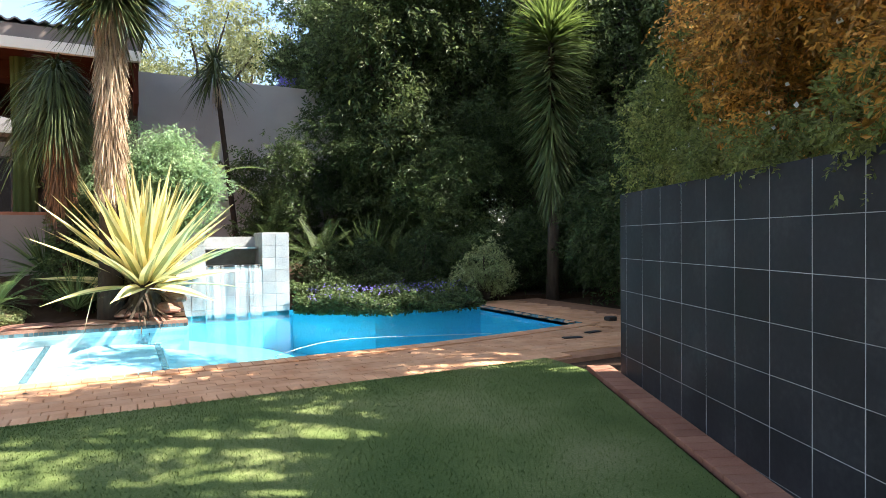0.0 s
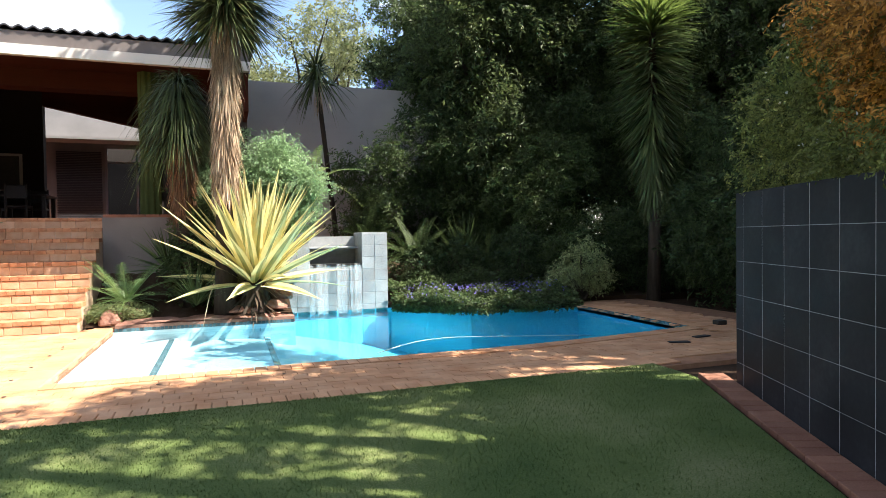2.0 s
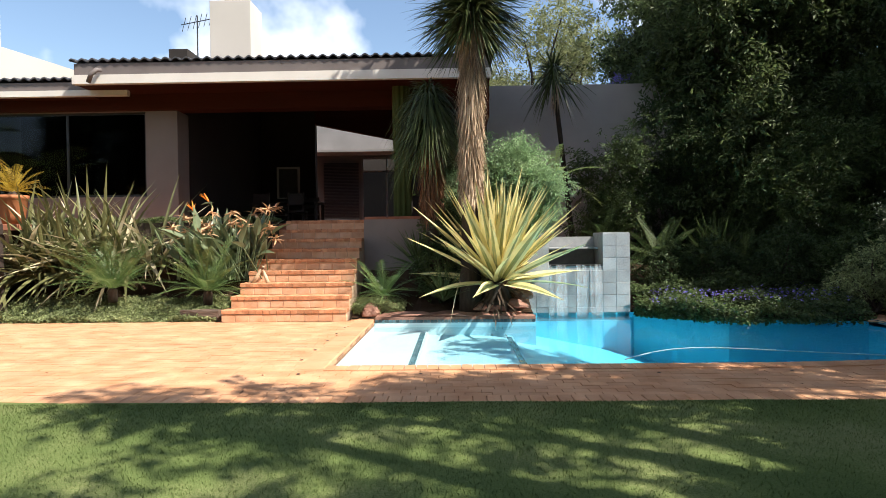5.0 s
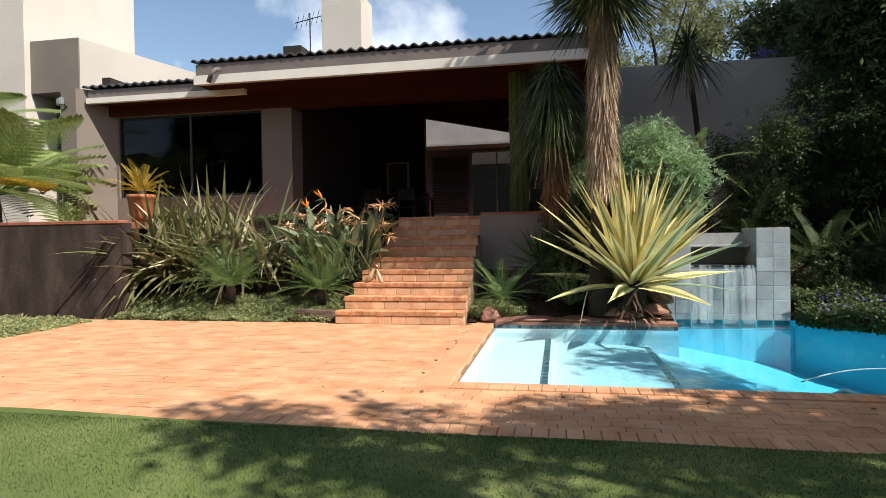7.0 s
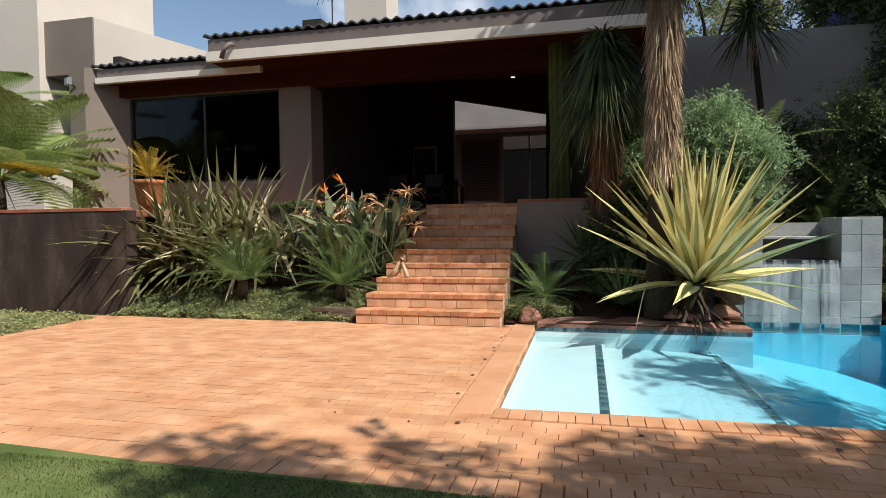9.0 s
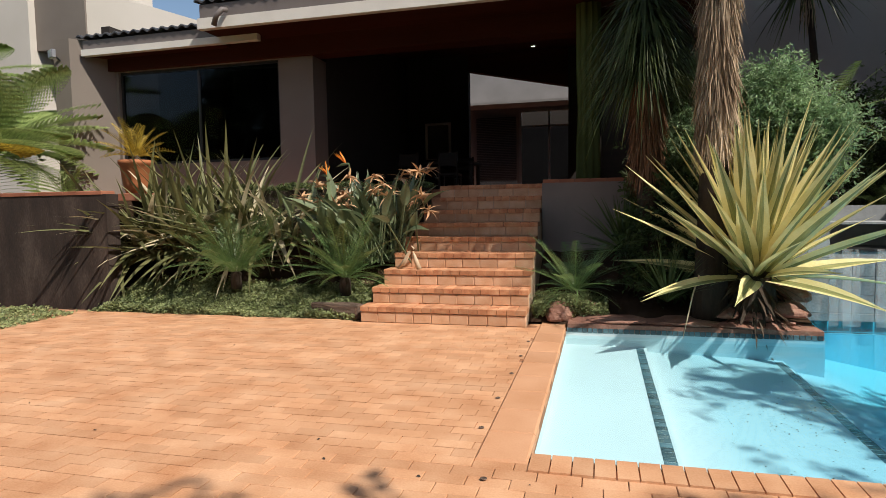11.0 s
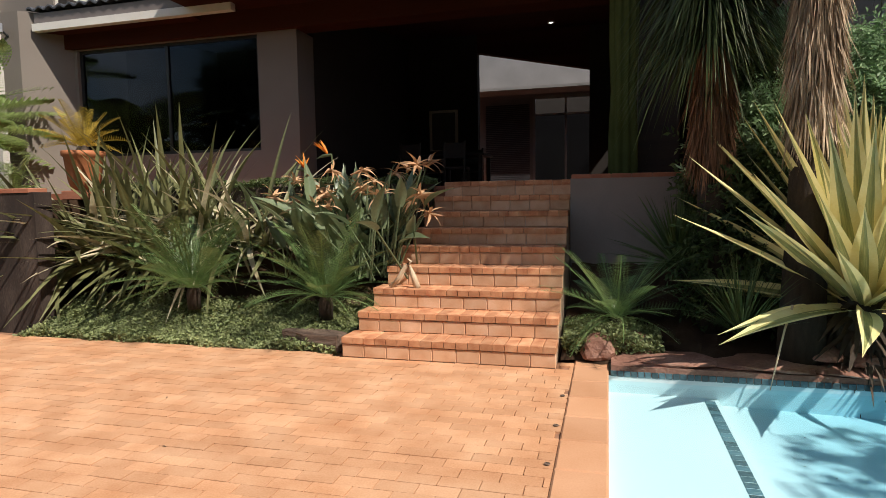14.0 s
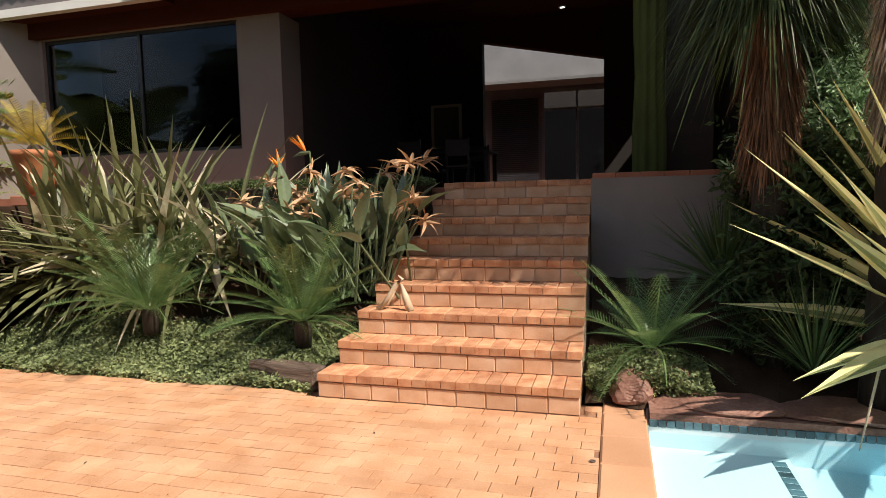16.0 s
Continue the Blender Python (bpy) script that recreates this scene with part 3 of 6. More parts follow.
# fin wall, blocks and tall wall of the west wing
structure("fin_wall", prism([(-10.66, 12.88), (-10.28, 12.88), (-9.76, WALL_Y - 0.002), (-9.76, WALL_Y + 1.2), (-10.66, WALL_Y + 1.2)], TERRACE_Z - 0.1, 4.66), WALL_PAINT, "taupe plastered fin wall beside the porch", "wall")
structure("wall_west_block", boxes((-15.02, 16.5, 5.65, -13.4, 21, 7.17)), WALL_PAINT, "taupe plastered upper block of the house", "wall")
pv = bmesh.new()
pts = [(-13.4, 16.55, 7.17), (-9.4, 18.6, 6.0), (-9.4, 18.6, 4.2), (-13.4, 16.55, 4.2)]
a = [pv.verts.new(p) for p in pts]
b = [pv.verts.new((p[0] - 0.1, p[1] + 0.25, p[2])) for p in pts]
pv.faces.new(a), pv.faces.new(list(reversed(b)))
for i in range(4):
    pv.faces.new((a[i], b[i], b[(i + 1) % 4], a[(i + 1) % 4]))
structure("parapet", pv, WALL_LIGHT, "pale sloping parapet wall behind the roof", "wall")
structure("wall_west_tall", boxes((-24, 16.3, 1.0, -15.02, 21, 11.5)), WALL_LIGHT, "tall pale beige plastered house wall", "wall")
structure("wall_west_low", boxes((-15.02, 17.4, 1.0, -10.7, 17.6, 5.65)), WALL_PAINT, "recessed taupe wall below the upper block", "wall")
chim = thing("chimney", "plain beige plastered square chimney with a dark cap", "chimney")
part("chimney_body", boxes((-5.77, 16.0, 5.2, -4.71, 16.9, 7.47), bevel=0.01), WALL_LIGHT, chim)
part("chimney_cap", boxes((-5.45, 16.2, 7.47, -5.0, 16.7, 7.6)), DARK_METAL, chim)

# garden wall behind the palms
gw = bmesh.new()
box(gw, 1.2, 15.0, -0.05, 9.0, 15.25, 4.9)
structure("garden_wall", gw, GARDEN_WALL, "high grey plastered garden wall with dappled shade", "wall")

# tiled wall core
twc = bmesh.new()
for s0, s1 in ((-0.0, 6.0),):
    p, q = WALL_END + WALL_WAY * s0, WALL_END + WALL_WAY * s1
    o = WALL_OUT * -0.0022
    back_o = WALL_OUT * -0.28
    c = [twc.verts.new((v.x, v.y, z)) for z in (-0.7, WALL_TOP - 0.01) for v in (p + o, q + o, q + back_o, p + back_o)]
    for idx in ((0, 1, 2, 3), (4, 7, 6, 5), (0, 4, 5, 1), (1, 5, 6, 2), (2, 6, 7, 3), (3, 7, 4, 0)):
        twc.faces.new([c[i] for i in idx])
tile_wall = structure("tile_wall", twc, GROUT, "garden wall clad in charcoal slate-look tiles", "wall")

# fountain core
fountain = thing("fountain", "grey tiled water feature spilling into the pool", "fountain")
FX0, FX1, PIL = 1.62, 3.44, 2.99
part("basin_wall", boxes((FX0, FOUNT_Y + 0.012, -1.0, PIL, FOUNT_Y + 0.75, 0.76)), GROUT, fountain)
part("back_wall", boxes((FX0 + 0.45, FOUNT_Y + 0.66, 0.76, PIL, FOUNT_Y + 0.75, 1.27)), GROUT, fountain)
part("pillar", boxes((PIL, FOUNT_Y + 0.012, -1.0, FX1, FOUNT_Y + 0.75, 1.318)), GROUT, fountain)
part("pillar", boxes((FX0, FOUNT_Y + 0.012, 0.762, FX0 + 0.45, FOUNT_Y + 0.75, 1.318)), GROUT, fountain)


# ---- plants: leaf materials ----
def striped(name, edge, middle, rough=0.45):
    return [material(name + "_edge", edge, rough, 5.0, 50.0, 0.05, random_tint=0.15, translucent=0.2), material(name + "_middle", middle, rough, 5.0, 50.0, 0.05, stretch=(1, 22, 22), random_tint=0.22, translucent=0.2)]


AGAVE = striped("agave", ((0.74, 0.62, 0.24), (0.90, 0.81, 0.44)), ((0.19, 0.21, 0.075), (0.33, 0.33, 0.125), (0.52, 0.48, 0.21)))
PALM_GREEN = leafy("palm_leaf", (0.030, 0.045, 0.016), (0.11, 0.135, 0.045), 0.5, 0.5, 0.2, 0.25)
PALM_DEAD = leafy("dead_palm_leaf", (0.25, 0.165, 0.10), (0.54, 0.41, 0.28), 0.8, 0.45, 0.15)
DEAD_DARK = leafy("dark_dead_leaf", (0.03, 0.02, 0.012), (0.10, 0.065, 0.04), 0.8, 0.4, 0.1)
CYCAD = leafy("cycad_leaf", (0.095, 0.165, 0.058), (0.23, 0.33, 0.125), 0.35, 0.3, 0.3)
FLAX = [leafy("flax_green", (0.09, 0.10, 0.04), (0.235, 0.23, 0.10), 0.4, 0.35, 0.25), leafy("flax_straw", (0.38, 0.32, 0.19), (0.66, 0.58, 0.40), 0.6, 0.3, 0.25)]
PADDLE = leafy("paddle_leaf", (0.105, 0.14, 0.072), (0.22, 0.265, 0.145), 0.35, 0.25, 0.25)
ORANGE = material("orange_petal", ((0.75, 0.20, 0.02), (0.90, 0.34, 0.04)), 0.5, 8.0, 60.0, 0.0, translucent=0.3)
DRY_PETAL = leafy("dry_petal", (0.40, 0.20, 0.09), (0.68, 0.46, 0.27), 0.8, 0.3, 0.2)
COVER = leafy("groundcover_leaf", (0.16, 0.20, 0.08), (0.38, 0.41, 0.19), 0.55, 0.45, 0.4)
HEDGE = leafy("hedge_leaf", (0.05, 0.075, 0.02), (0.11, 0.135, 0.035), 0.5, 0.35, 0.25)
FEATHER = leafy("feathery_leaf", (0.20, 0.32, 0.16), (0.38, 0.50, 0.28), 0.55, 0.3, 0.4)
FERN = leafy("fern_leaf", (0.22, 0.31, 0.09), (0.42, 0.49, 0.20), 0.5, 0.3, 0.45)
PALM_RUST = leafy("rusty_palm_leaf", (0.11, 0.05, 0.025), (0.27, 0.135, 0.07), 0.8, 0.45, 0.15)
PALM_BARK = material("palm_bark", ((0.016, 0.010, 0.007), (0.05, 0.032, 0.02)), 0.9, 6.0, 60.0, 0.8, stretch=(4, 4, 1), dist=0.03)
CROTON = leafy("yellow_leaf", (0.30, 0.22, 0.03), (0.62, 0.44, 0.07), 0.45, 0.4, 0.35)
GOLD = leafy("golden_leaf", (0.22, 0.11, 0.03), (0.66, 0.35, 0.075), 0.45, 0.65, 0.5)
BUSH = leafy("bush_leaf", (0.11, 0.145, 0.042), (0.27, 0.29, 0.09), 0.5, 0.5, 0.5)
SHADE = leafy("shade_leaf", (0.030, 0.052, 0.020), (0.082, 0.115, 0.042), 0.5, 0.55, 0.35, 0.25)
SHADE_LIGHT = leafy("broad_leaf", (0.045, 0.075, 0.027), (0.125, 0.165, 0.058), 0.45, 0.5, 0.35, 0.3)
FAR_TREE = leafy("far_tree_leaf", (0.16, 0.18, 0.075), (0.33, 0.34, 0.15), 0.6, 0.4, 0.5)
PURPLE = leafy("purple_flower", (0.11, 0.09, 0.34), (0.22, 0.18, 0.52), 0.6, 0.3, 0.3)
# crown green brightened as if sunlit; the hanging leaves are older and duller
YUCCA = leafy("yucca_sunlit_leaf", (0.07, 0.11, 0.03), (0.20, 0.26, 0.06), 0.4, 0.35, 0.45)
YUCCA_OLD = leafy("yucca_old_leaf", (0.06, 0.095, 0.035), (0.16, 0.20, 0.075), 0.45, 0.35, 0.35)
TREE_LEAF = leafy("tree_leaf", (0.048, 0.075, 0.027), (0.135, 0.17, 0.065), 0.5, 0.6, 0.45, 0.3)


def blade(name, length, width, droop, mats, seg=8, fold=0.35, waist=0.45, rise=0.0):
    """One strap leaf along +x that bends down; four strips across, the outer two in the edge colour."""
    bm = bmesh.new()
    rows = []
    for i in range(seg + 1):
        t = i / seg
        w = width * (waist + (1 - waist) * math.sin(math.pi * min(1.0, t * 1.05 + 0.08) ** 0.85)) * (1 - t ** 5) * 0.5 if i < seg else 0.0
        x, z = length * (t - 0.12 * droop * t * t), length * (rise * t - droop * t * t * 0.5)
        if i == seg:
            rows.append([bm.verts.new((x, 0, z))])
        else:
            rows.append([bm.verts.new((x, w * k, z + abs(k) * w * fold)) for k in (-1, -0.36, 0, 0.36, 1)])
    for a, b in zip(rows, rows[1:]):
        for k in range(4):
            f = bm.faces.new((a[k], a[k + 1], b[0]) if len(b) == 1 else (a[k], a[k + 1], b[k + 1], b[k]))
            f.material_index = 1 if k in (1, 2) and len(mats) > 1 else 0
            f.smooth = True
    return mesh_of(name, bm, mats)


def blades(name, base, way, length, width, droop, mat, parent, seg=4, label="", kind=""):
    """Many narrow strap leaves in one mesh: base (n, 3), way (n, 3); they bend down by droop."""
    base, way = np.asarray(base, float), unit(np.asarray(way, float))
    n = len(base)
    length, width, droop = (np.broadcast_to(np.asarray(a, float), (n,))[:, None] for a in (length, width, droop))
    side = unit(np.cross(way, np.array((0, 0, 1.0))) + rng.normal(size=(n, 3)) * 0.25)
    v = np.empty((n, seg + 1, 2, 3))
    for i in range(seg + 1):
        t = i / seg
        p = base + way * length * t
        p[:, 2:] -= droop * length * t * t
        w = width * 0.5 * (0.7 + 0.6 * t if t < 0.5 else 2.0 * (1 - t) + 0.02)
        v[:, i, 0], v[:, i, 1] = p - side * w, p + side * w
    k = np.arange(n)[:, None] * (2 * (seg + 1)) + np.arange(seg)[None] * 2
    f = np.stack([k, k + 1, k + 3, k + 2], -1).reshape(-1, 4)
    return tagged(part(name, mesh_arrays(name, v.reshape(-1, 3), f, mat), mat, parent, label), kind=kind)


def ways(n, lo, hi):
    """Random ways at elevations between lo and hi degrees."""
    az, el = rng.uniform(0, 2 * math.pi, n), np.radians(rng.uniform(lo, hi, n))
    return np.stack([np.cos(az) * np.cos(el), np.sin(az) * np.cos(el), np.sin(el)], -1)


# ---- the large variegated agave on the pool ledge ----
def agave(at):
    ob = thing("agave", "large agave with cream-edged green sword leaves on the ledge", "agave", at)
    part("stump", lathe(bmesh.new(), [(0.26, -0.62), (0.24, -0.4), (0.20, -0.2), (0.17, 0.0), (0.10, 0.16), (0.02, 0.3)], 14), BARK, ob, "dark scaly stump", True)
    kinds = [blade("leaf", l, w, d, AGAVE, 9, 0.34, 0.34, r) for l, w, d, r in ((1.70, 0.175, 0.03, 0.0), (1.74, 0.20, 0.06, 0.02), (1.64, 0.21, 0.12, 0.06), (1.50, 0.215, 0.22, 0.09), (1.44, 0.215, 0.30, 0.10))]
    r = random.Random(5)
    n = 112
    for i in range(n):
        u = i / (n - 1)
        el = 89 - 54 * (u / 0.76) ** 1.05 if u < 0.76 else r.uniform(14, 36) if u < 0.88 else r.uniform(-5, 9)
        el += r.uniform(-4, 4)
        az = i * 137.5 + r.uniform(-9, 9)
        me = kinds[min(4, max(0, int((84 - el) / 20)))]
        s = r.uniform(0.80, 1.06) * (1.0 if u > 0.12 else 0.84 + 1.3 * u)
        m = pose(0, 0, 0.06 - 0.16 * u, 0, 0, az) @ pose(0.05 + 0.06 * u, 0, 0, 0, -el, 0) @ pose(0, 0, 0, r.uniform(-30, 30), 0, 0) @ Matrix.Scale(s, 4)
        piece("leaf", me, ob, m)
    return ob


agave_plant = agave((1.14, 10.15, 0.62))
stubs = 340
blades("dead_leaves", np.stack([np.zeros(stubs), np.zeros(stubs), rng.uniform(-0.55, 0.0, stubs)], -1), ways(stubs, -70, 5), rng.uniform(0.30, 0.55, stubs), 0.06, 0.35, DEAD_DARK, agave_plant, 4, "dry dark leaf stubs under the rosette", "stuff")


# ---- shaggy palms ----
def shaggy_palm(label, at, height, crown_r, lean, leaves, droop_lo, droop_hi, skirt, leaf_w, trunk_r, el_lo=-50, spread=0.25, dry=None):
    ob = thing("palm_tree", label, "palm tree", at, group="shaggy palms")
    top = Vector((lean[0], lean[1], height))
    part("trunk", tube(bmesh.new(), [(lean[0] * t, lean[1] * t, height * t - 0.1 * (1 - t)) for t in (0, 0.25, 0.5, 0.75, 1.0)], [trunk_r * 1.25, trunk_r, trunk_r * 0.95, trunk_r * 0.9, trunk_r * 0.7], 12), PALM_BARK, ob, "fibrous brown trunk", True)
    w = ways(leaves, el_lo, 88)
    l = crown_r * rng.uniform(0.72, 1.1, leaves) * (1.0 + 0.35 * (w[:, 2] < 0.2))
    base = np.array(top) + np.stack([w[:, 0] * 0.06, w[:, 1] * 0.06, rng.uniform(-spread, 0.15, leaves)], -1)
    blades("crown", base, w, l, leaf_w, rng.uniform(droop_lo, droop_hi, leaves), PALM_GREEN, ob, 5, "dense rosette of narrow green leaves", "stuff")
    n = skirt[2]
    hz = rng.uniform(skirt[0], skirt[1], n)
    az = rng.uniform(0, 2 * math.pi, n)
    d = np.stack([np.cos(az), np.sin(az), np.zeros(n)], -1)
    base = np.stack([lean[0] * hz / height, lean[1] * hz / height, hz], -1) + d * trunk_r * 0.95
    out = d * rng.uniform(0.02, 0.24, (n, 1)) + np.array((0, 0, -1.0)) + rng.normal(size=(n, 3)) * 0.09
    blades("dead_leaves", base, out, rng.uniform(0.22, 0.48, n), 0.014, 0.02, dry or PALM_DEAD, ob, 4, "hanging skirt of dry brown leaves", "stuff")
    return ob


shaggy_palm("tall palm with a shaggy dry-leaf trunk and spiky green crown", (0.70, 10.14, 0), 5.0, 0.74, (0.08, 0.0), 1700, 0.05, 0.32, (2.0, 4.85, 6000), 0.030, 0.15, -50, 0.35)
shaggy_palm("shorter palm with long drooping leaves beside the terrace", (0.16, 10.72, 0), 3.62, 0.56, (-0.10, 0.0), 2300, 0.45, 1.25, (1.80, 2.75, 2200), 0.019, 0.14, -25, 0.80, PALM_RUST)
shaggy_palm("slender leaning palm before the garden wall", (3.25, 14.2, 0), 5.0, 0.66, (-0.55, 0.0), 220, 0.2, 0.75, (4.3, 4.9, 60), 0.035, 0.06)


def yucca(at, low, top):
    ob = thing("yucca", "tall yucca with a sunlit green spiky top and long hanging leaves", "yucca", at)
    part("trunk", tube(bmesh.new(), [(0, 0, -0.3), (0.05, 0, 1.5), (0, 0, 3.0), (0.02, 0, top - 0.1)], [0.14, 0.11, 0.10, 0.06], 10), BARK, ob, smooth=True)
    n = 520
    w = ways(n, -12, 88)
    base = np.stack([w[:, 0] * 0.05, w[:, 1] * 0.05, top - 0.45 * rng.random(n)], -1)
    blades("crown", base, w, rng.uniform(0.75, 1.05, n), 0.045, 0.06, YUCCA, ob, 4, "stiff sword leaves, sunshine put into their brighter green", "stuff")
    n = 1300
    z = rng.random(n)
    az, el = rng.uniform(0, 2 * math.pi, n), np.radians(-78 + 78 * z ** 0.9 + rng.normal(size=n) * 6)
    w = np.stack([np.cos(az) * np.cos(el), np.sin(az) * np.cos(el), np.sin(el)], -1)
    base = np.stack([w[:, 0] * 0.08, w[:, 1] * 0.08, low + (top - 0.3 - low) * z], -1)
    blades("old_leaves", base, w, rng.uniform(0.75, 1.0, n) * (0.75 + 0.3 * z), 0.04, 0.10, YUCCA_OLD, ob, 4, "dull older leaves hanging down the trunk", "stuff")
    return ob


yucca((8.45, 9.9, 0.2), 1.9, 5.3)


# ---- cycads ----
def frond_mesh(name, length, droop, pairs, leaflet, mat, splay=0.76, curl=0.25, fill=0.19):
    """One feather leaf along +x: a thin rib with pairs of narrow leaflets."""
    v, f = [], []
    for i in range(pairs):
        t = 0.10 + 0.90 * (i + 0.5) / pairs
        x, z = length * (t - 0.15 * droop * t * t), -length * droop * t * t * 0.5
        ll = leaflet * math.sin(math.pi * min(1, 0.16 + 0.80 * t)) ** 0.6
        wd = length * fill / pairs
        for sgn in (-1, 1):
            k = len(v)
            tipx, tipy, tipz = x + ll * (1 - splay), sgn * ll * splay, z + ll * curl
            v += [(x - wd, 0, z), (x + wd, 0, z), ((x + tipx) / 2 + wd, tipy * 0.55, z + ll * curl * 0.75), (tipx + wd * 0.3, tipy, tipz), ((x + tipx) / 2 - wd, tipy * 0.5, z + ll * curl * 0.7)]
            f += [(k, k + 1, k + 2), (k, k + 2, k + 4), (k + 4, k + 2, k + 3)]
    n = 10
    for i in range(n):
        t0, t1 = i / n, (i + 1) / n
        k = len(v)
        r0, r1 = 0.010 * (1 - t0) + 0.002, 0.010 * (1 - t1) + 0.002
        p = [(length * (t - 0.15 * droop * t * t), -length * droop * t * t * 0.5) for t in (t0, t1)]
        v += [(p[0][0], -r0, p[0][1]), (p[0][0], r0, p[0][1]), (p[1][0], r1, p[1][1]), (p[1][0], -r1, p[1][1])]
        f += [(k, k + 1, k + 2), (k, k + 2, k + 3)]
    return mesh_arrays(name, v, f, mat)


def cycad(name, label, category, at, fronds, length, leaflet, mat, el_hi=75, el_lo=8, trunk_h=0.25, pairs=34, droop=0.5, seed=1, group="cycads", trunk_r=0.12, curl=0.25):
    ob = thing(name, label, category, at, group=group)
    part("trunk", lathe(bmesh.new(), [(trunk_r, -0.15), (trunk_r * 1.1, 0.0), (trunk_r, trunk_h * 0.6), (trunk_r * 0.5, trunk_h)], 12), BARK, ob, "stubby dark trunk", True)
    r = random.Random(seed)
    kinds = [frond_mesh("frond", length * s, droop * d, pairs, leaflet, mat, curl=curl) for s, d in ((1.0, 0.6), (0.95, 1.0), (0.9, 1.5))]
    for i in range(fronds):
        u = i / max(1, fronds - 1)
        el = el_hi - (el_hi - el_lo) * u + r.uniform(-6, 6)
        s = r.uniform(0.85, 1.08)
        piece("frond", kinds[min(2, int(u * 3))], ob, pose(0, 0, trunk_h * 0.8, 0, 0, i * 137.5 + r.uniform(-12, 12)) @ pose(0.03, 0, 0, r.uniform(-15, 15), -el, 0) @ Matrix.Scale(s, 4))
    return ob


cycad("cycad", "dark green cycad with stiff feather leaves in the planted bed", "cycad", (-3.62, 10.42, 0.36), 40, 1.0, 0.19, CYCAD, 66, 12, 0.10, 60, 0.5, seed=2, curl=0.10, trunk_r=0.07)
cycad("cycad", "dark green cycad with upright feather leaves in the planted bed", "cycad", (-5.20, 10.40, 0.42), 42, 1.1, 0.20, CYCAD, 68, 14, 0.10, 62, 0.45, seed=3, curl=0.10, trunk_r=0.07)
cycad("cycad", "small bluish cycad beside the brick steps", "cycad", (-0.72, 10.50, 0.24), 30, 0.85, 0.17, CYCAD, 66, 8, 0.10, 54, 0.5, seed=4, curl=0.10, trunk_r=0.07)
cycad("cycad", "cycad in the shady border behind the pool", "cycad", (4.35, 12.1, 0.55), 26, 1.0, 0.20, SHADE_LIGHT, 70, 5, seed=5)
cycad("cycad", "cycad in the shady border behind the pool", "cycad", (3.6, 13.2, 0.9), 22, 1.05, 0.20, SHADE, 70, 5, seed=6)
cycad("cycad", "cycad in the shady border behind the pool", "cycad", (6.0, 12.4, 0.4), 22, 1.1, 0.20, SHADE, 70, 5, seed=7)
def lacy_frond(name, length, droop, mat, pairs=17, leaflets=15):
    """A twice-feathered fern leaf along +x: side sprays that taper to the tip, each with many small leaflets."""
    v, f = [], []

    def at(t):
        return length * (t - 0.15 * droop * t * t), -length * droop * t * t * 0.5
    for i in range(pairs):
        t = 0.26 + 0.74 * (i + 0.5) / pairs
        x, z = at(t)
        spray = length * 0.26 * math.sin(math.pi * min(1.0, 0.22 + 0.78 * (t - 0.26) / 0.74)) ** 0.7
        for sgn in (-1, 1):
            for j in range(leaflets):
                u = (j + 0.5) / leaflets
                px, py, pz = x + spray * 0.32 * u, sgn * spray * u, z - spray * 0.22 * u * u
                ll, wd = 0.085 * length / 2 * (1.05 - 0.85 * u), 0.019 * length / 2
                for e in (-1, 1):
                    k = len(v)
                    v += [(px - wd * sgn * 0.2, py - wd, pz), (px, py + wd, pz), (px + e * ll, py + sgn * ll * 0.35, pz - ll * 0.12)]
                    f.append((k, k + 1, k + 2))
            k = len(v)
            v += [(x - 0.004, 0, z), (x + 0.004, 0, z), (x + spray * 0.32, sgn * spray, z - spray * 0.22)]
            f.append((k, k + 1, k + 2))
    for i in range(12):
        k, (xa, za), (xb, zb) = len(v), at(i / 12), at((i + 1) / 12)
        r0, r1 = 0.017 * (1 - i / 12) + 0.003, 0.017 * (1 - (i + 1) / 12) + 0.003
        v += [(xa, -r0, za), (xa, r0, za), (xb, r1, zb), (xb, -r1, zb), (xa, 0, za - r0), (xb, 0, zb - r1)]
        f += [(k, k + 1, k + 2), (k, k + 2, k + 3), (k, k + 4, k + 5), (k, k + 5, k + 3), (k + 1, k + 4, k + 5), (k + 1, k + 5, k + 2)]
    return mesh_arrays(name, v, f, mat)


def tree_fern(label, at, stem, length, count, el_hi, el_lo, seed):
    ob = thing("tree_fern", label, "tree fern", at, group="tree ferns")
    part("trunk", lathe(bmesh.new(), [(0.13, -0.3), (0.12, 0.0), (0.10, stem * 0.6), (0.07, stem + 0.05), (0.01, stem + 0.12)], 12), BARK, ob, "dark fibrous trunk", True)
    kinds = [lacy_frond("frond", length * k, d, FERN) for k, d in ((1.0, 0.75), (0.92, 1.0), (0.85, 1.2))]
    gold = lacy_frond("frond", length * 0.9, 0.9, CROTON)
    r = random.Random(seed)
    for i in range(count):
        u = i / (count - 1)
        m = pose(0, 0, stem, 0, 0, i * 137.5 + r.uniform(-14, 14)) @ pose(0.05, 0, 0, r.uniform(-14, 14), -(el_hi - (el_hi - el_lo) * u + r.uniform(-5, 5)), 0) @ Matrix.Scale(r.uniform(0.85, 1.08), 4)
        piece("frond", gold if i % 17 == 9 else kinds[min(2, int(u * 3))], ob, m)
    return ob


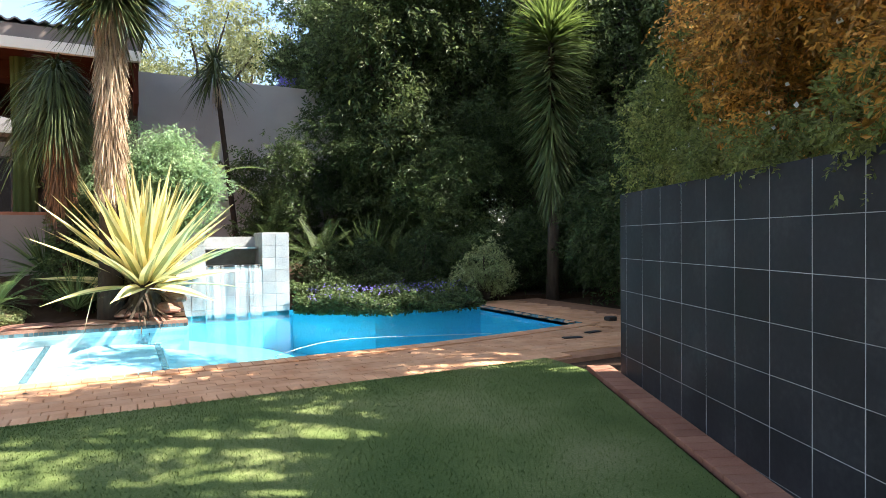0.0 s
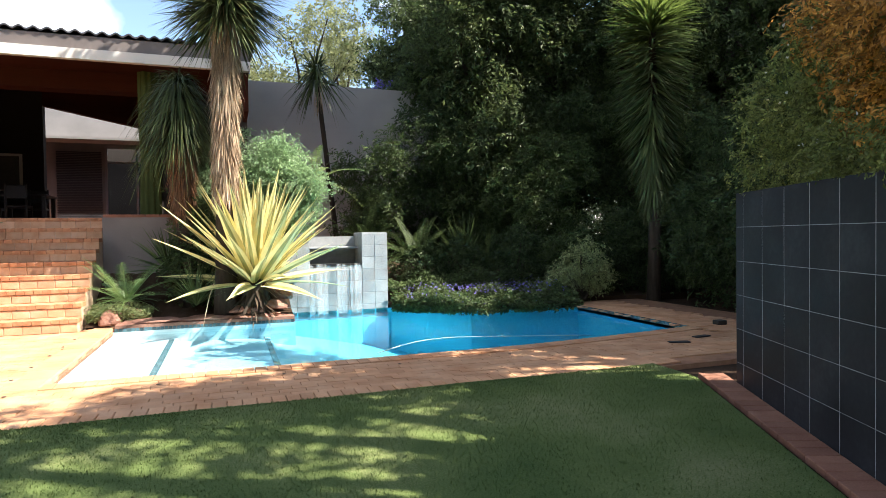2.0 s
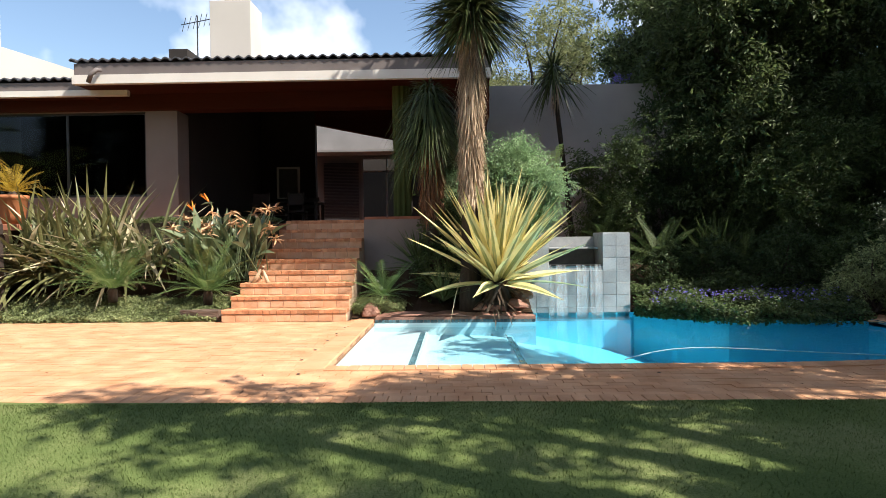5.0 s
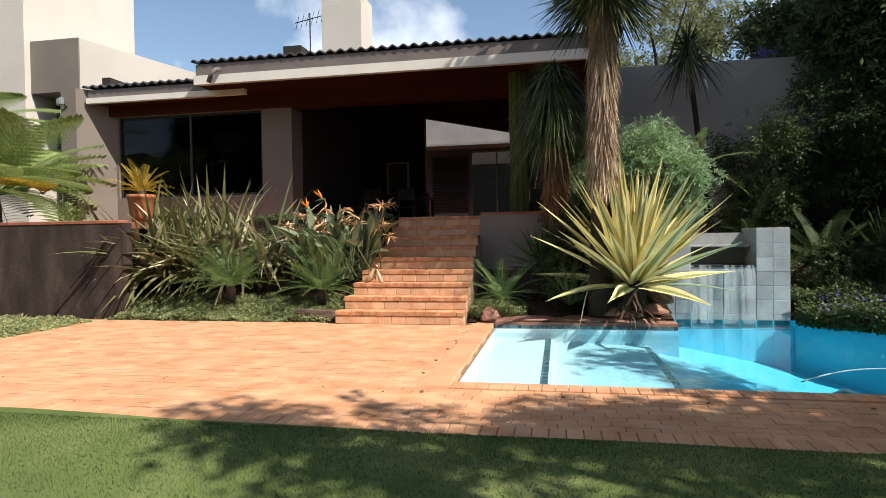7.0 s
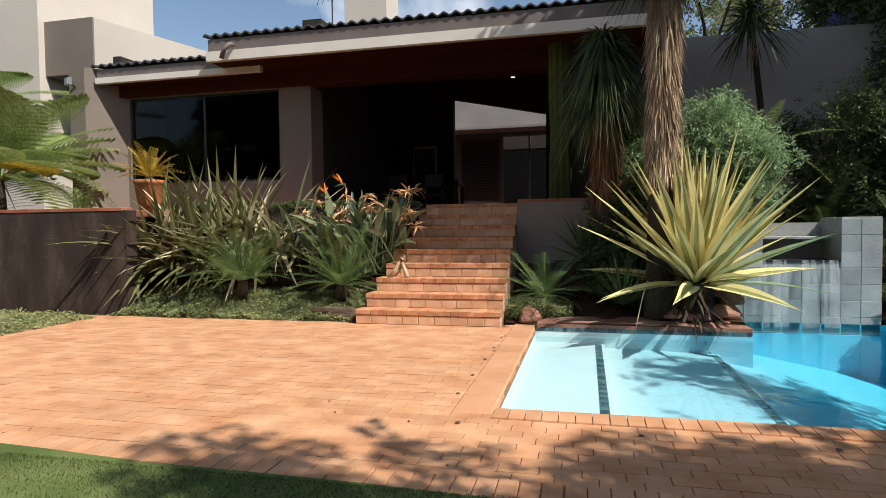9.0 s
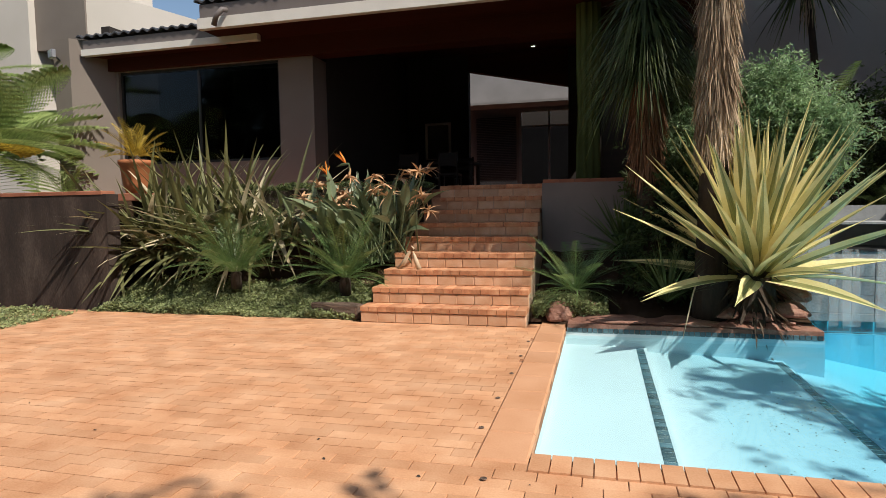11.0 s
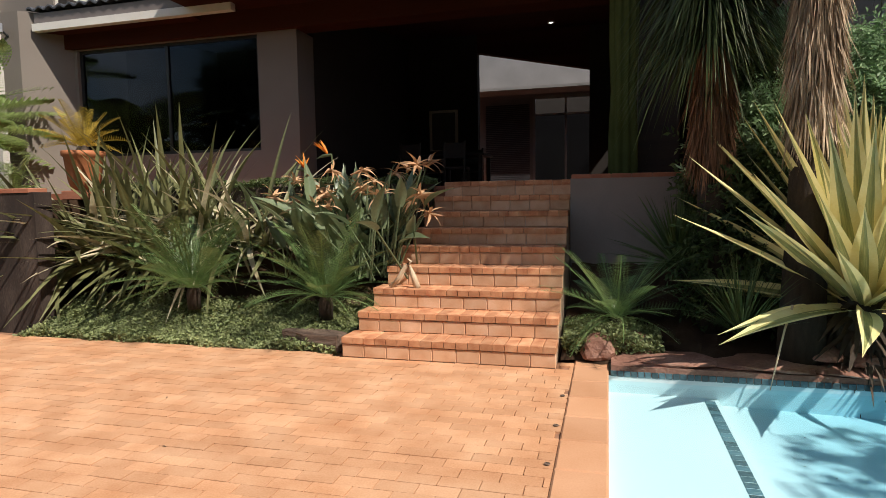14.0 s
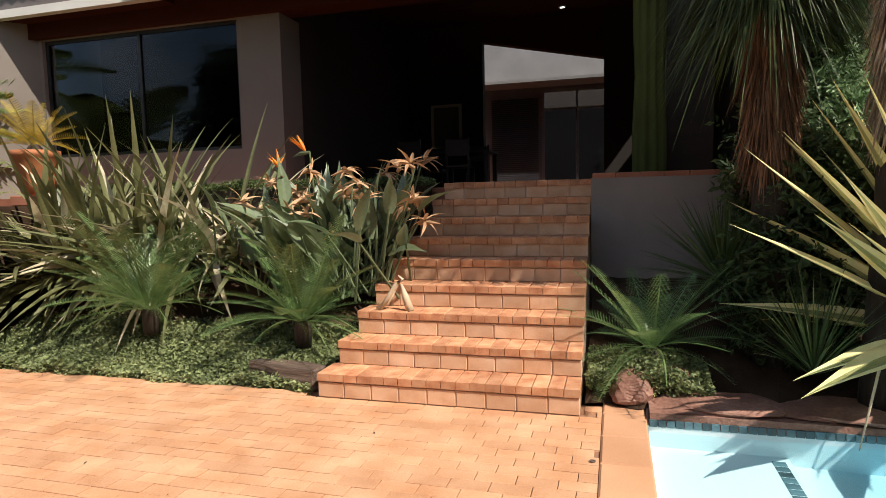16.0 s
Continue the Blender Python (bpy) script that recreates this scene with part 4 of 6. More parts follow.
tree_fern("pale green tree fern with layered lacy fronds by the retaining wall", (-10.9, 11.45, 1.5), 0.75, 2.5, 36, 62, 8, 8)
tree_fern("taller tree fern with lacy fronds beside the west wing", (-12.9, 12.3, 1.5), 2.3, 2.4, 26, 40, -10, 18)
cycad("fern", "low fern on the raised bed beside the fin wall", "fern", (-9.6, 12.0, 1.5), 14, 0.8, 0.16, FERN, 70, 5, 0.1, 30, 0.7, 9, "tree ferns", 0.05, curl=0.0)
cycad("fern", "fern fronds rising above the feathery shrub", "fern", (2.25, 11.75, 2.1), 10, 1.15, 0.20, FERN, 60, 10, 0.2, 34, 0.8, 10, "tree ferns", 0.05, curl=0.0)


# ---- flax clump, bird of paradise, hedge and groundcover in the west bed ----
def flax(at, n, seed, spread, height):
    ob = thing("flax_clump", "flax clump of arching olive leaves with dry straw-coloured blades", "flax", at, group="flax")
    r = random.Random(seed)
    kinds = [[blade("leaf", l, w, d, [m], 9, 0.25, 0.6, 0.0) for l, w, d in ((1.40, 0.068, 0.7), (1.2, 0.074, 1.25), (0.92, 0.07, 1.6), (1.5, 0.062, 0.2))] for m in FLAX]
    for i in range(n):
        el = r.uniform(8, 86)
        me = kinds[1 if r.random() < 0.32 else 0][0 if el > 70 else 1 if el > 48 else 2] if r.random() < 0.85 else kinds[0][3]
        x, y = r.gauss(0, spread), r.gauss(0, spread * 0.45)
        piece("leaf", me, ob, pose(x, y, 0, 0, 0, r.uniform(0, 360)) @ pose(0.03, 0, 0, r.uniform(-40, 40), -el, 0) @ Matrix.Scale(height * r.uniform(0.65, 1.1), 4))
    return ob


flax((-7.05, 10.95, 0.66), 120, 10, 0.26, 1.15)
flax((-6.50, 11.05, 0.70), 180, 11, 0.34, 1.18)
flax((-5.85, 11.15, 0.82), 170, 12, 0.42, 1.22)
flax((-5.25, 11.2, 0.90), 90, 13, 0.34, 0.95)


def strelitzia(at):
    ob = thing("bird_of_paradise", "bird of paradise plant with orange and withered flower heads", "flowering plant", at)
    r = random.Random(21)
    kinds = []
    for l, w, d in ((0.50, 0.145, 0.3), (0.44, 0.14, 0.6), (0.54, 0.13, 0.15)):
        kinds.append(blade("leaf", l, w, d, [PADDLE], 8, 0.45, 0.25, 0.0))
    stems = []
    for i in range(135):
        az, el, l = r.uniform(0, 360), r.uniform(42, 88), r.uniform(0.30, 0.92)
        x, y = r.gauss(0, 0.38), r.gauss(0, 0.16)
        d = Vector((math.cos(radians(az)) * math.cos(radians(el)), math.sin(radians(az)) * math.cos(radians(el)), math.sin(radians(el))))
        p0 = Vector((x, y, 0))
        p1 = p0 + d * l
        stems.append(part("stem", tube(bmesh.new(), [p0, (p0 + p1) / 2, p1], [0.012, 0.011, 0.008], 5, False), PADDLE, ob))
        leaf_el = el - r.uniform(-6, 22)
        piece("leaf", r.choice(kinds), ob, Matrix.Translation(p1 - d * 0.03) @ pose(0, 0, 0, 0, 0, az) @ pose(0, 0, 0, r.uniform(-60, 60), -leaf_el, 0) @ Matrix.Scale(r.uniform(0.8, 1.1), 4))
    def flower(p, az, fresh):
        head = part("flower", tube(bmesh.new(), [(0, 0, 0), (0.10, 0, 0.03), (0.20, 0, 0.035)], [0.016, 0.02, 0.003], 6), PADDLE if fresh else DRY_PETAL, ob)
        head.matrix_basis = Matrix.Translation(p) @ pose(0, 0, 0, 0, r.uniform(-15, 25), az)
        mat = ORANGE if fresh else DRY_PETAL
        me = blade("petal", 0.20, 0.034, 0.2 if fresh else 0.9, [mat], 5, 0.4, 0.4)
        for k in range(5 if fresh else 8):
            piece("petal", me, head, pose(0.05, 0, 0.03, 0, 0, r.uniform(-70, 70) if fresh else r.uniform(0, 360)) @ pose(0, 0, 0, r.uniform(-40, 40), -(r.uniform(40, 95) if fresh else r.uniform(-30, 60)), 0))
        q = Vector((p[0] * 0.6, p[1] * 0.6, 0))
        part("flower_stalk", tube(bmesh.new(), [q, (Vector(p) + q) / 2 + Vector((0, 0, 0.05)), p], [0.012, 0.010, 0.008], 5, False), PADDLE, ob)
    flower((-0.15, -0.15, 1.33), 170, True)
    flower((-0.42, -0.2, 1.16), 150, True)
    for k in range(34):
        flower((r.uniform(-0.85, 0.95), r.uniform(-0.4, 0.1), r.uniform(0.55, 1.2)), r.uniform(0, 360), False)
    return ob


strelitzia((-3.55, 10.98, 0.60))


def bed_sheet(x0, x1, y0, y1, profile, nx=24, wob=0.05):
    bm = bmesh.new()
    rows = []
    for t, z in profile:
        rows.append([bm.verts.new((x0 + (x1 - x0) * i / nx, y0 + (y1 - y0) * t + (0.05 * math.sin(i * 1.7) if t == 0 else 0), z + wob * noise.noise((i * 0.7, t * 5, x0)) * (t > 0))) for i in range(nx + 1)])
    for a, b in zip(rows, rows[1:]):
        for i in range(nx):
            bm.faces.new((a[i], a[i + 1], b[i + 1], b[i]))
    return bm


BED = [(0.0, -0.02), (0.1, 0.07), (0.35, 0.25), (0.6, 0.55), (0.8, 0.85), (1.0, 1.2)]
structure("bed_west", bed_sheet(-7.6, STEP_X0 + 0.1, 9.98, 12.02, BED), SOIL, "sloping planted bed of dark soil below the terrace", "planting bed")
structure("bed_upper", boxes((-14, 10.25, -0.05, -7.5, 12.9, 1.5)), SOIL, "raised bed of soil behind the retaining wall", "planting bed")
structure("bed_centre", bed_sheet(STEP_X1 + 0.02, 1.7, 10.0, TERRACE_Y - 0.01, [(0, 0.02), (0.25, 0.12), (0.6, 0.35), (1, 0.7)]), SOIL, "planted bed between pool ledge and terrace wall", "planting bed")
structure("bed_east", prism([(3.46, 11.0)] + [(x, pool_rim(x) + 0.01) for x in (3.5, 4.0, 4.6, 5.4, POOL_X1)] + [(7.1, 10.1), (14, 9.8), (14, 11.0)], -0.3, 0.06), SOIL, "planted rim of dark soil along the pool", "planting bed")
structure("bed_slope", bed_sheet(3.46, 14, 10.9, 15.0, [(0, 0.03), (0.1, 0.2), (0.3, 0.42), (0.6, 0.7), (1, 1.2)]), SOIL, "sloping shady border behind the pool", "planting bed")


def bed_z(y, y0=9.98, y1=12.02, prof=BED):
    t = min(1.0, max(0.0, (y - y0) / (y1 - y0)))
    return float(np.interp(t, [p[0] for p in prof], [p[1] for p in prof]))


def carpet(name, label, category, x0, x1, y0, y1, zf, count, size, mat, high=0.10, edge=0.12, rim=None):
    """Low creeping plants: leaves over a bumpy sheet with a ragged edge."""
    x, y = rng.uniform(x0, x1, count), rng.uniform(y0, y1, count)
    lump = (np.sin(x * 6.3) + np.sin(y * 7.1 + x * 2) + np.sin(x * 13 + y * 11) * 0.6) / 2.6
    y = np.maximum(y, y0 + edge * (0.5 + 0.5 * np.sin(x * 4.3) * np.sin(x * 9.1)))
    if rim:
        y = np.maximum(y, np.array([rim(a) for a in x]) - 0.20 + 0.06 * np.sin(x * 5.1) + rng.random(count) * 0.18)
    z = np.array([zf(a) for a in y]) + high * (0.55 + 0.45 * lump) * rng.uniform(0.1, 1.0, count)
    if rim:
        over = np.array([rim(a) for a in x]) - y
        z = np.where(over > -0.05, -0.06 + (z + 0.06) * rng.random(count), z)
    p = np.stack([x, y, z], -1)
    nrm = unit(rng.normal(size=p.shape) * 0.6 + np.array((0, -0.2, 0.9)))
    ob = part(name, leaf_mesh(name, p, nrm, size, mat, 0.7, 0.0), mat)
    return tagged(ob, label, category, kind="stuff")


carpet("groundcover", "small-leaved green groundcover along the paving edge", "groundcover", -7.1, -3.25, 9.84, 10.75, bed_z, 34000, 0.035, COVER, 0.16)
carpet("groundcover", "small-leaved green groundcover at the patio corner", "groundcover", -10.5, -7.15, 7.6, 9.7, lambda y: 0.0, 16000, 0.04, COVER, 0.12)
carpet("groundcover", "trailing groundcover beside steps and rocks", "groundcover", -1.18, -0.35, 10.02, 10.6, lambda y: 0.05 + (y - 10) * 0.25, 7000, 0.032, COVER, 0.22)
carpet("groundcover", "low dark groundcover spilling over the pool rim", "groundcover", 3.5, 6.6, 9.40, 11.4, lambda y: 0.0 if y < 10.9 else 0.25, 30000, 0.05, SHADE_LIGHT, 0.46, 0.0, pool_rim)
carpet("flowers", "small purple flowers scattered over the border", "flowers", 3.7, 6.4, 9.6, 11.3, lambda y: 0.26, 700, 0.036, PURPLE, 0.22, 0.0, pool_rim)

hedge = thing("hedge", "low clipped box hedge along the terrace edge", "hedge", (-5.2, 11.85, 0))
hp = np.stack([rng.uniform(-2.6, 2.35, 30000), rng.uniform(-0.32, 0.26, 30000), rng.uniform(0.75, 1.70, 30000)], -1)
hp[:, 2] = np.where(rng.random(30000) < 0.45, 1.70 + 0.03 * np.sin(hp[:, 0] * 7) - rng.random(30000) * 0.05, hp[:, 2])
hn = unit(rng.normal(size=hp.shape) * 0.6 + np.array((0, -0.4, 0.7)))
tagged(part("hedge_leaves", leaf_mesh("hedge_leaves", hp, hn, 0.032, HEDGE, 0.7, 0.0), HEDGE, hedge), kind="stuff")
part("hedge_core", boxes((-2.55, -0.25, 0.6, 2.3, 0.2, 1.62)), BARK, hedge, "solid bark-coloured box filling the hedge")


# ---- shrubs and trees ----
def shrub(name, label, category, at, blobs, count, size, mat, group="", gap=0.35, ratio=0.45, stems=5, clump=0.5, up=0.5, fuzz=0.06):
    ob = thing(name, label, category, at, group=group)
    r = random.Random(int(at[0] * 100 + at[1] * 10))
    low = min(b[0][2] - b[1][2] for b in blobs)
    for i in range(stems):
        b = blobs[i % len(blobs)]
        tip = Vector(b[0]) + Vector((r.uniform(-0.5, 0.5) * b[1][0], r.uniform(-0.5, 0.5) * b[1][1], r.uniform(0, 0.5) * b[1][2]))
        root = Vector((r.uniform(-0.08, 0.08), r.uniform(-0.08, 0.08), -0.1))
        mid = root.lerp(tip, 0.5) + Vector((r.uniform(-0.1, 0.1), r.uniform(-0.1, 0.1), 0.1))
        part("stem", tube(bmesh.new(), [root, mid, tip], [0.035, 0.025, 0.008], 6, False), BARK, ob)
    foliage("foliage", blobs, count, size, mat, ob, ratio, clump, gap, up, kind="stuff", fuzz=fuzz)
    return ob


def tree(label, at, height, crown, count, size, mat, trunk_r=0.16, gap=0.5, ratio=0.45, group="garden trees", seed=0, fuzz=0.24):
    """Tapered trunk, forking limbs that reach the clumps of the crown, and leaves with gaps."""
    ob = thing("tree", label, "tree", at, group=group)
    r = random.Random(seed)
    part("trunk", tube(bmesh.new(), [(0, 0, -0.2), (r.uniform(-0.15, 0.15), r.uniform(-0.1, 0.1), height * 0.3), (r.uniform(-0.3, 0.3), 0, height * 0.62)], [trunk_r, trunk_r * 0.8, trunk_r * 0.5], 9), BARK, ob, smooth=True)
    for c, rad in crown:
        root = Vector((0, 0, height * r.uniform(0.3, 0.55)))
        mid = root.lerp(Vector(c), 0.55) + Vector((r.uniform(-0.3, 0.3), r.uniform(-0.3, 0.3), 0.25))
        part("limb", tube(bmesh.new(), [root, mid, c], [trunk_r * 0.5, trunk_r * 0.32, 0.02], 6, False), BARK, ob)
    foliage("crown", crown, count, size, mat, ob, ratio, 0.6, gap, 0.4, 0.35, kind="stuff", fuzz=fuzz)
    return ob


feather_r = random.Random(9)
shrub("feathery_shrub", "pale green feathery shrub behind the agave", "shrub", (1.28, 11.3, 0.3), [((feather_r.uniform(-0.80, 0.85), feather_r.uniform(-0.3, 0.3), feather_r.uniform(0.6, 2.75)), (feather_r.uniform(0.26, 0.42), feather_r.uniform(0.24, 0.36), feather_r.uniform(0.20, 0.32))) for k in range(34)], 70000, 0.06, FEATHER, gap=0.4, ratio=0.34, stems=9, clump=0.9, fuzz=0.11)
shrub("shrub", "dark leafy shrub between palms and terrace", "shrub", (0.45, 11.35, 0.3), [((0, 0, 1.2), (0.55, 0.3, 0.8)), ((0.2, 0, 1.9), (0.4, 0.3, 0.6))], 9000, 0.07, SHADE_LIGHT)
spiky = thing("spiky_clump", "clump of thin dark spiky leaves beneath the palm", "shrub", (-0.15, 11.0, 0.75))
blades("leaves", np.zeros((160, 3)), ways(160, 0, 85), rng.uniform(0.6, 0.95, 160), 0.025, 0.12, SHADE_LIGHT, spiky, 4, "thin dark leaves", "stuff")
# added dark filler hiding the palm trunks, where only deep shade shows
shrub("shrub", "leafy shrub added where the foot of the palms lies in deep shade", "shrub", (0.42, 10.62, 0.1), [((-0.15, 0, 0.75), (0.42, 0.2, 0.6)), ((0.3, 0.1, 1.1), (0.35, 0.22, 0.6)), ((0.1, 0.05, 1.5), (0.3, 0.2, 0.35))], 9000, 0.07, SHADE)
spiky_low = thing("spiky_clump", "clump of thin dark spiky leaves at the foot of the palm", "shrub", (0.28, 10.2, 0.25))
blades("leaves", np.zeros((170, 3)), ways(170, 25, 88), rng.uniform(0.6, 1.0, 170), 0.012, 0.16, SHADE_LIGHT, spiky_low, 4, "thin dark leaves", "stuff")

# bush spilling over the tiled wall
def wall_point(s, back, z):
    p = WALL_END + WALL_WAY * s - WALL_OUT * back
    return (p.x - WALL_END.x, p.y - WALL_END.y, z)


shrub("hedge_bush", "dense green bush spilling over the tiled wall", "shrub", (WALL_END.x, WALL_END.y, 0.97), [(wall_point(s, b, z), (w, w, h)) for s, b, z, w, h in ((0.15, 0.45, 0.85, 0.45, 0.45), (0.3, 0.5, 1.25, 0.5, 0.45), (0.75, 0.55, 1.0, 0.5, 0.5), (0.8, 0.6, 1.5, 0.55, 0.45), (1.4, 0.75, 1.25, 0.6, 0.7), (2.2, 0.9, 1.3, 0.6, 0.8), (3.2, 0.9, 1.3, 0.6, 0.8), (4.2, 0.9, 1.3, 0.6, 0.8), (0.5, 1.2, 1.3, 0.6, 0.7), (1.3, 0.25, 0.75, 0.35, 0.25), (2.0, 0.2, 0.72, 0.35, 0.2), (2.8, 0.2, 0.75, 0.35, 0.25), (3.6, 0.2, 0.7, 0.35, 0.2))], 120000, 0.032, BUSH, gap=0.3, ratio=0.5, stems=0, clump=0.6)
gold_r = random.Random(17)
gold_blobs = [(wall_point(0.95 + 3.6 * k / 23, gold_r.uniform(0.12, 0.42), gold_r.uniform(0.98, 1.98)), (gold_r.uniform(0.28, 0.46), gold_r.uniform(0.28, 0.42), gold_r.uniform(0.24, 0.42))) for k in range(24)]
shrub("golden_bush", "bush with golden-orange leaves above the tiled wall", "shrub", (WALL_END.x + 0.1, WALL_END.y, 0.9), gold_blobs, 80000, 0.040, GOLD, gap=0.35, ratio=0.5, stems=0, clump=0.7)
for bush, spots in (("hedge_bush", [wall_point(s, 0.6, 0) for s in (0.3, 0.9, 1.6, 2.4, 3.3)]), ("golden_bush", [wall_point(s, 0.4, 0) for s in (1.2, 2.0, 2.9, 3.8)])):
    for p in spots:
        part("stem", tube(bmesh.new(), [(p[0], p[1], -0.9), (p[0] + 0.05, p[1], 0.3), (p[0], p[1] + 0.05, 1.0)], [0.03, 0.022, 0.008], 6, False), BARK, bpy.data.objects[bush])

# shady border behind the pool: low shrubs, tall shrubs, trees
R4 = random.Random(44)
for x, y, w, h in ((4.3, 11.6, 0.5, 0.45), (5.2, 11.7, 0.55, 0.5), (6.2, 11.2, 0.5, 0.6), (7.2, 10.9, 0.55, 0.55), (7.0, 12.0, 0.6, 0.8), (8.0, 11.0, 0.6, 0.8)):
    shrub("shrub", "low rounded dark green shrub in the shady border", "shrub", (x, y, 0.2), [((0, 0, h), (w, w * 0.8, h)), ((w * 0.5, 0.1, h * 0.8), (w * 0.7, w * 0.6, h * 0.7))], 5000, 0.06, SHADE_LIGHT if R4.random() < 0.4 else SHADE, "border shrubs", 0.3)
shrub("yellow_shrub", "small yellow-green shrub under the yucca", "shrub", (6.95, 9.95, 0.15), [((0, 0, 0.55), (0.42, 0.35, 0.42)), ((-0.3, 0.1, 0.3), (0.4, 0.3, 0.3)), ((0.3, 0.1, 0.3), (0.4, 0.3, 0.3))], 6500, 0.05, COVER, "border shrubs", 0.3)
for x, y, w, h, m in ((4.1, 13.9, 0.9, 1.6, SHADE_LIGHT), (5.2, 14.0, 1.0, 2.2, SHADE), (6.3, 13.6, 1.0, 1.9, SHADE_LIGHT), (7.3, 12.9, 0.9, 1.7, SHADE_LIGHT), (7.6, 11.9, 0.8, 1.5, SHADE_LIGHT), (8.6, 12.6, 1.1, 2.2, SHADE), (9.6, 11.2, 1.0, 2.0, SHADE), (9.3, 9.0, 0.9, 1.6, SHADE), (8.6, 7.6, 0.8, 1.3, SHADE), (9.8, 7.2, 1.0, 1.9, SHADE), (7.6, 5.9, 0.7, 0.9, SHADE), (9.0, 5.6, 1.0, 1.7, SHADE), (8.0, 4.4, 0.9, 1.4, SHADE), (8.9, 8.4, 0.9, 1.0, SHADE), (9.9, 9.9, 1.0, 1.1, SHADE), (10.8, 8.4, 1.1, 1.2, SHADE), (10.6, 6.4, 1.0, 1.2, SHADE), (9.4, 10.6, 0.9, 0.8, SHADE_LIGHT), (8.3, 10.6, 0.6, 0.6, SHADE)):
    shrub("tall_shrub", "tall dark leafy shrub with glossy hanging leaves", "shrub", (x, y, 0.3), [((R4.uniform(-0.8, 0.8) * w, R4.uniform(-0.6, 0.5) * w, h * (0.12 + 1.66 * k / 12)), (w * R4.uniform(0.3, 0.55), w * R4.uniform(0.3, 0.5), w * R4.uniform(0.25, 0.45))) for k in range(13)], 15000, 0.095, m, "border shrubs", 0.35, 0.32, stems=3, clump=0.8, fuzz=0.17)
for i, (x, y, h, w) in enumerate(((6.7, 13.9, 6.6, 1.5), (6.4, 16.8, 7.4, 1.7), (7.2, 15.8, 7.6, 2.1), (9.6, 14.6, 7.6, 2.2), (11.4, 12.4, 9.2, 2.4), (13.0, 10.8, 7.4, 2.2), (11.8, 7.2, 6.4, 2.1), (10.8, 4.6, 6.0, 2.0), (6.9, 18.6, 9.0, 2.2), (9.8, 17.6, 9.5, 2.5), (13.2, 14.6, 11.5, 2.8), (14.8, 11.2, 11.5, 2.8), (14.8, 7.6, 9.0, 2.6), (7.5, 14.6, 8.2, 1.6), (11.2, 14.0, 9.2, 2.2), (12.6, 16.0, 11.0, 2.6))):
    crown = [((R4.uniform(-1, 1) * w * 0.7, R4.uniform(-1, 1) * w * 0.5, h * (0.22 + 0.74 * k / 17)), (w * R4.uniform(0.3, 0.6), w * R4.uniform(0.3, 0.6), w * R4.uniform(0.22, 0.45))) for k in range(18)]
    tree("tall dark evergreen tree crowding the back of the garden", (x, y, 0.5), h, crown, 34000, 0.13 if h < 10 else 0.17, SHADE_LIGHT if i % 3 == 2 else TREE_LEAF, 0.17, 0.25, 0.42, seed=i)
for i, (x, y, h, w) in enumerate(((3.2, 21.0, 9.0, 1.9), (5.0, 23.0, 9.5, 2.0), (2.3, 24.5, 8.0, 1.7), (6.5, 25.0, 10.5, 2.4))):
    crown = [((R4.uniform(-1, 1) * w, R4.uniform(-1, 1) * w * 0.7, h * (0.5 + 0.42 * k / 6)), (w * R4.uniform(0.35, 0.6), w * R4.uniform(0.35, 0.6), w * R4.uniform(0.25, 0.45))) for k in range(7)]
    tree("airy sunlit tree rising behind the garden wall", (x, y, 0), h, crown, 9000, 0.13, FAR_TREE, 0.15, 0.6, 0.4, seed=30 + i)
# jacaranda blossom among the dark crowns
bl = thing("jacaranda", "sprigs of purple blossom on a tree behind the border", "tree", (5.6, 15.2, 3.0))
part("limb", tube(bmesh.new(), [(0.3, 0.5, -3.0), (0.2, 0.3, 0.5), (0, 0, 2.6)], [0.12, 0.08, 0.03], 7), BARK, bl)
foliage("blossom", [((0, 0, 2.6), (0.45, 0.3, 0.35)), ((0.9, 0, 2.2), (0.35, 0.3, 0.25)), ((-0.9, 0.2, 2.0), (0.4, 0.3, 0.3))], 1500, 0.07, PURPLE, bl, gap=0.6, kind="stuff")
# trees beyond the tiled wall that shade the lawn
shade_crown = [((R4.uniform(-4.0, -0.9), R4.uniform(-3.2, 2.2), 6.9 + R4.uniform(-0.5, 1.2)), (R4.uniform(0.35, 0.65), R4.uniform(0.35, 0.65), R4.uniform(0.25, 0.4))) for k in range(30)] + [((R4.uniform(-0.8, 2.4), R4.uniform(-2.2, 1.6), 6.9 + R4.uniform(-0.4, 0.8)), (R4.uniform(0.45, 0.75), R4.uniform(0.45, 0.7), 0.35)) for k in range(18)] + [((R4.uniform(-2.0, 1.0), R4.uniform(1.4, 2.6), 6.8 + R4.uniform(-0.3, 0.8)), (R4.uniform(0.4, 0.7), R4.uniform(0.35, 0.5), 0.35)) for k in range(5)]
tree("tree beyond the tiled wall shading the paving", (11.0, 2.6, -0.3), 7.5, [((-5.2 + 6.5 * R4.random() ** 0.8, R4.uniform(0.1, 1.4), 6.8 + R4.uniform(-0.4, 0.8)), (R4.uniform(0.45, 0.8), R4.uniform(0.35, 0.6), 0.35)) for k in range(24)] + [((R4.uniform(-5.4, -3.6), R4.uniform(1.8, 4.2), 6.8 + R4.uniform(-0.3, 0.5)), (0.5, 0.45, 0.3)) for k in range(7)], 15000, 0.15, SHADE_LIGHT, 0.2, 0.48, 0.5, seed=61)
tree("spreading tree beyond the tiled wall shading the lawn", (7.4, 0.6, -0.3), 7.5, shade_crown, 30000, 0.15, SHADE_LIGHT, 0.22, 0.5, 0.5, seed=60)
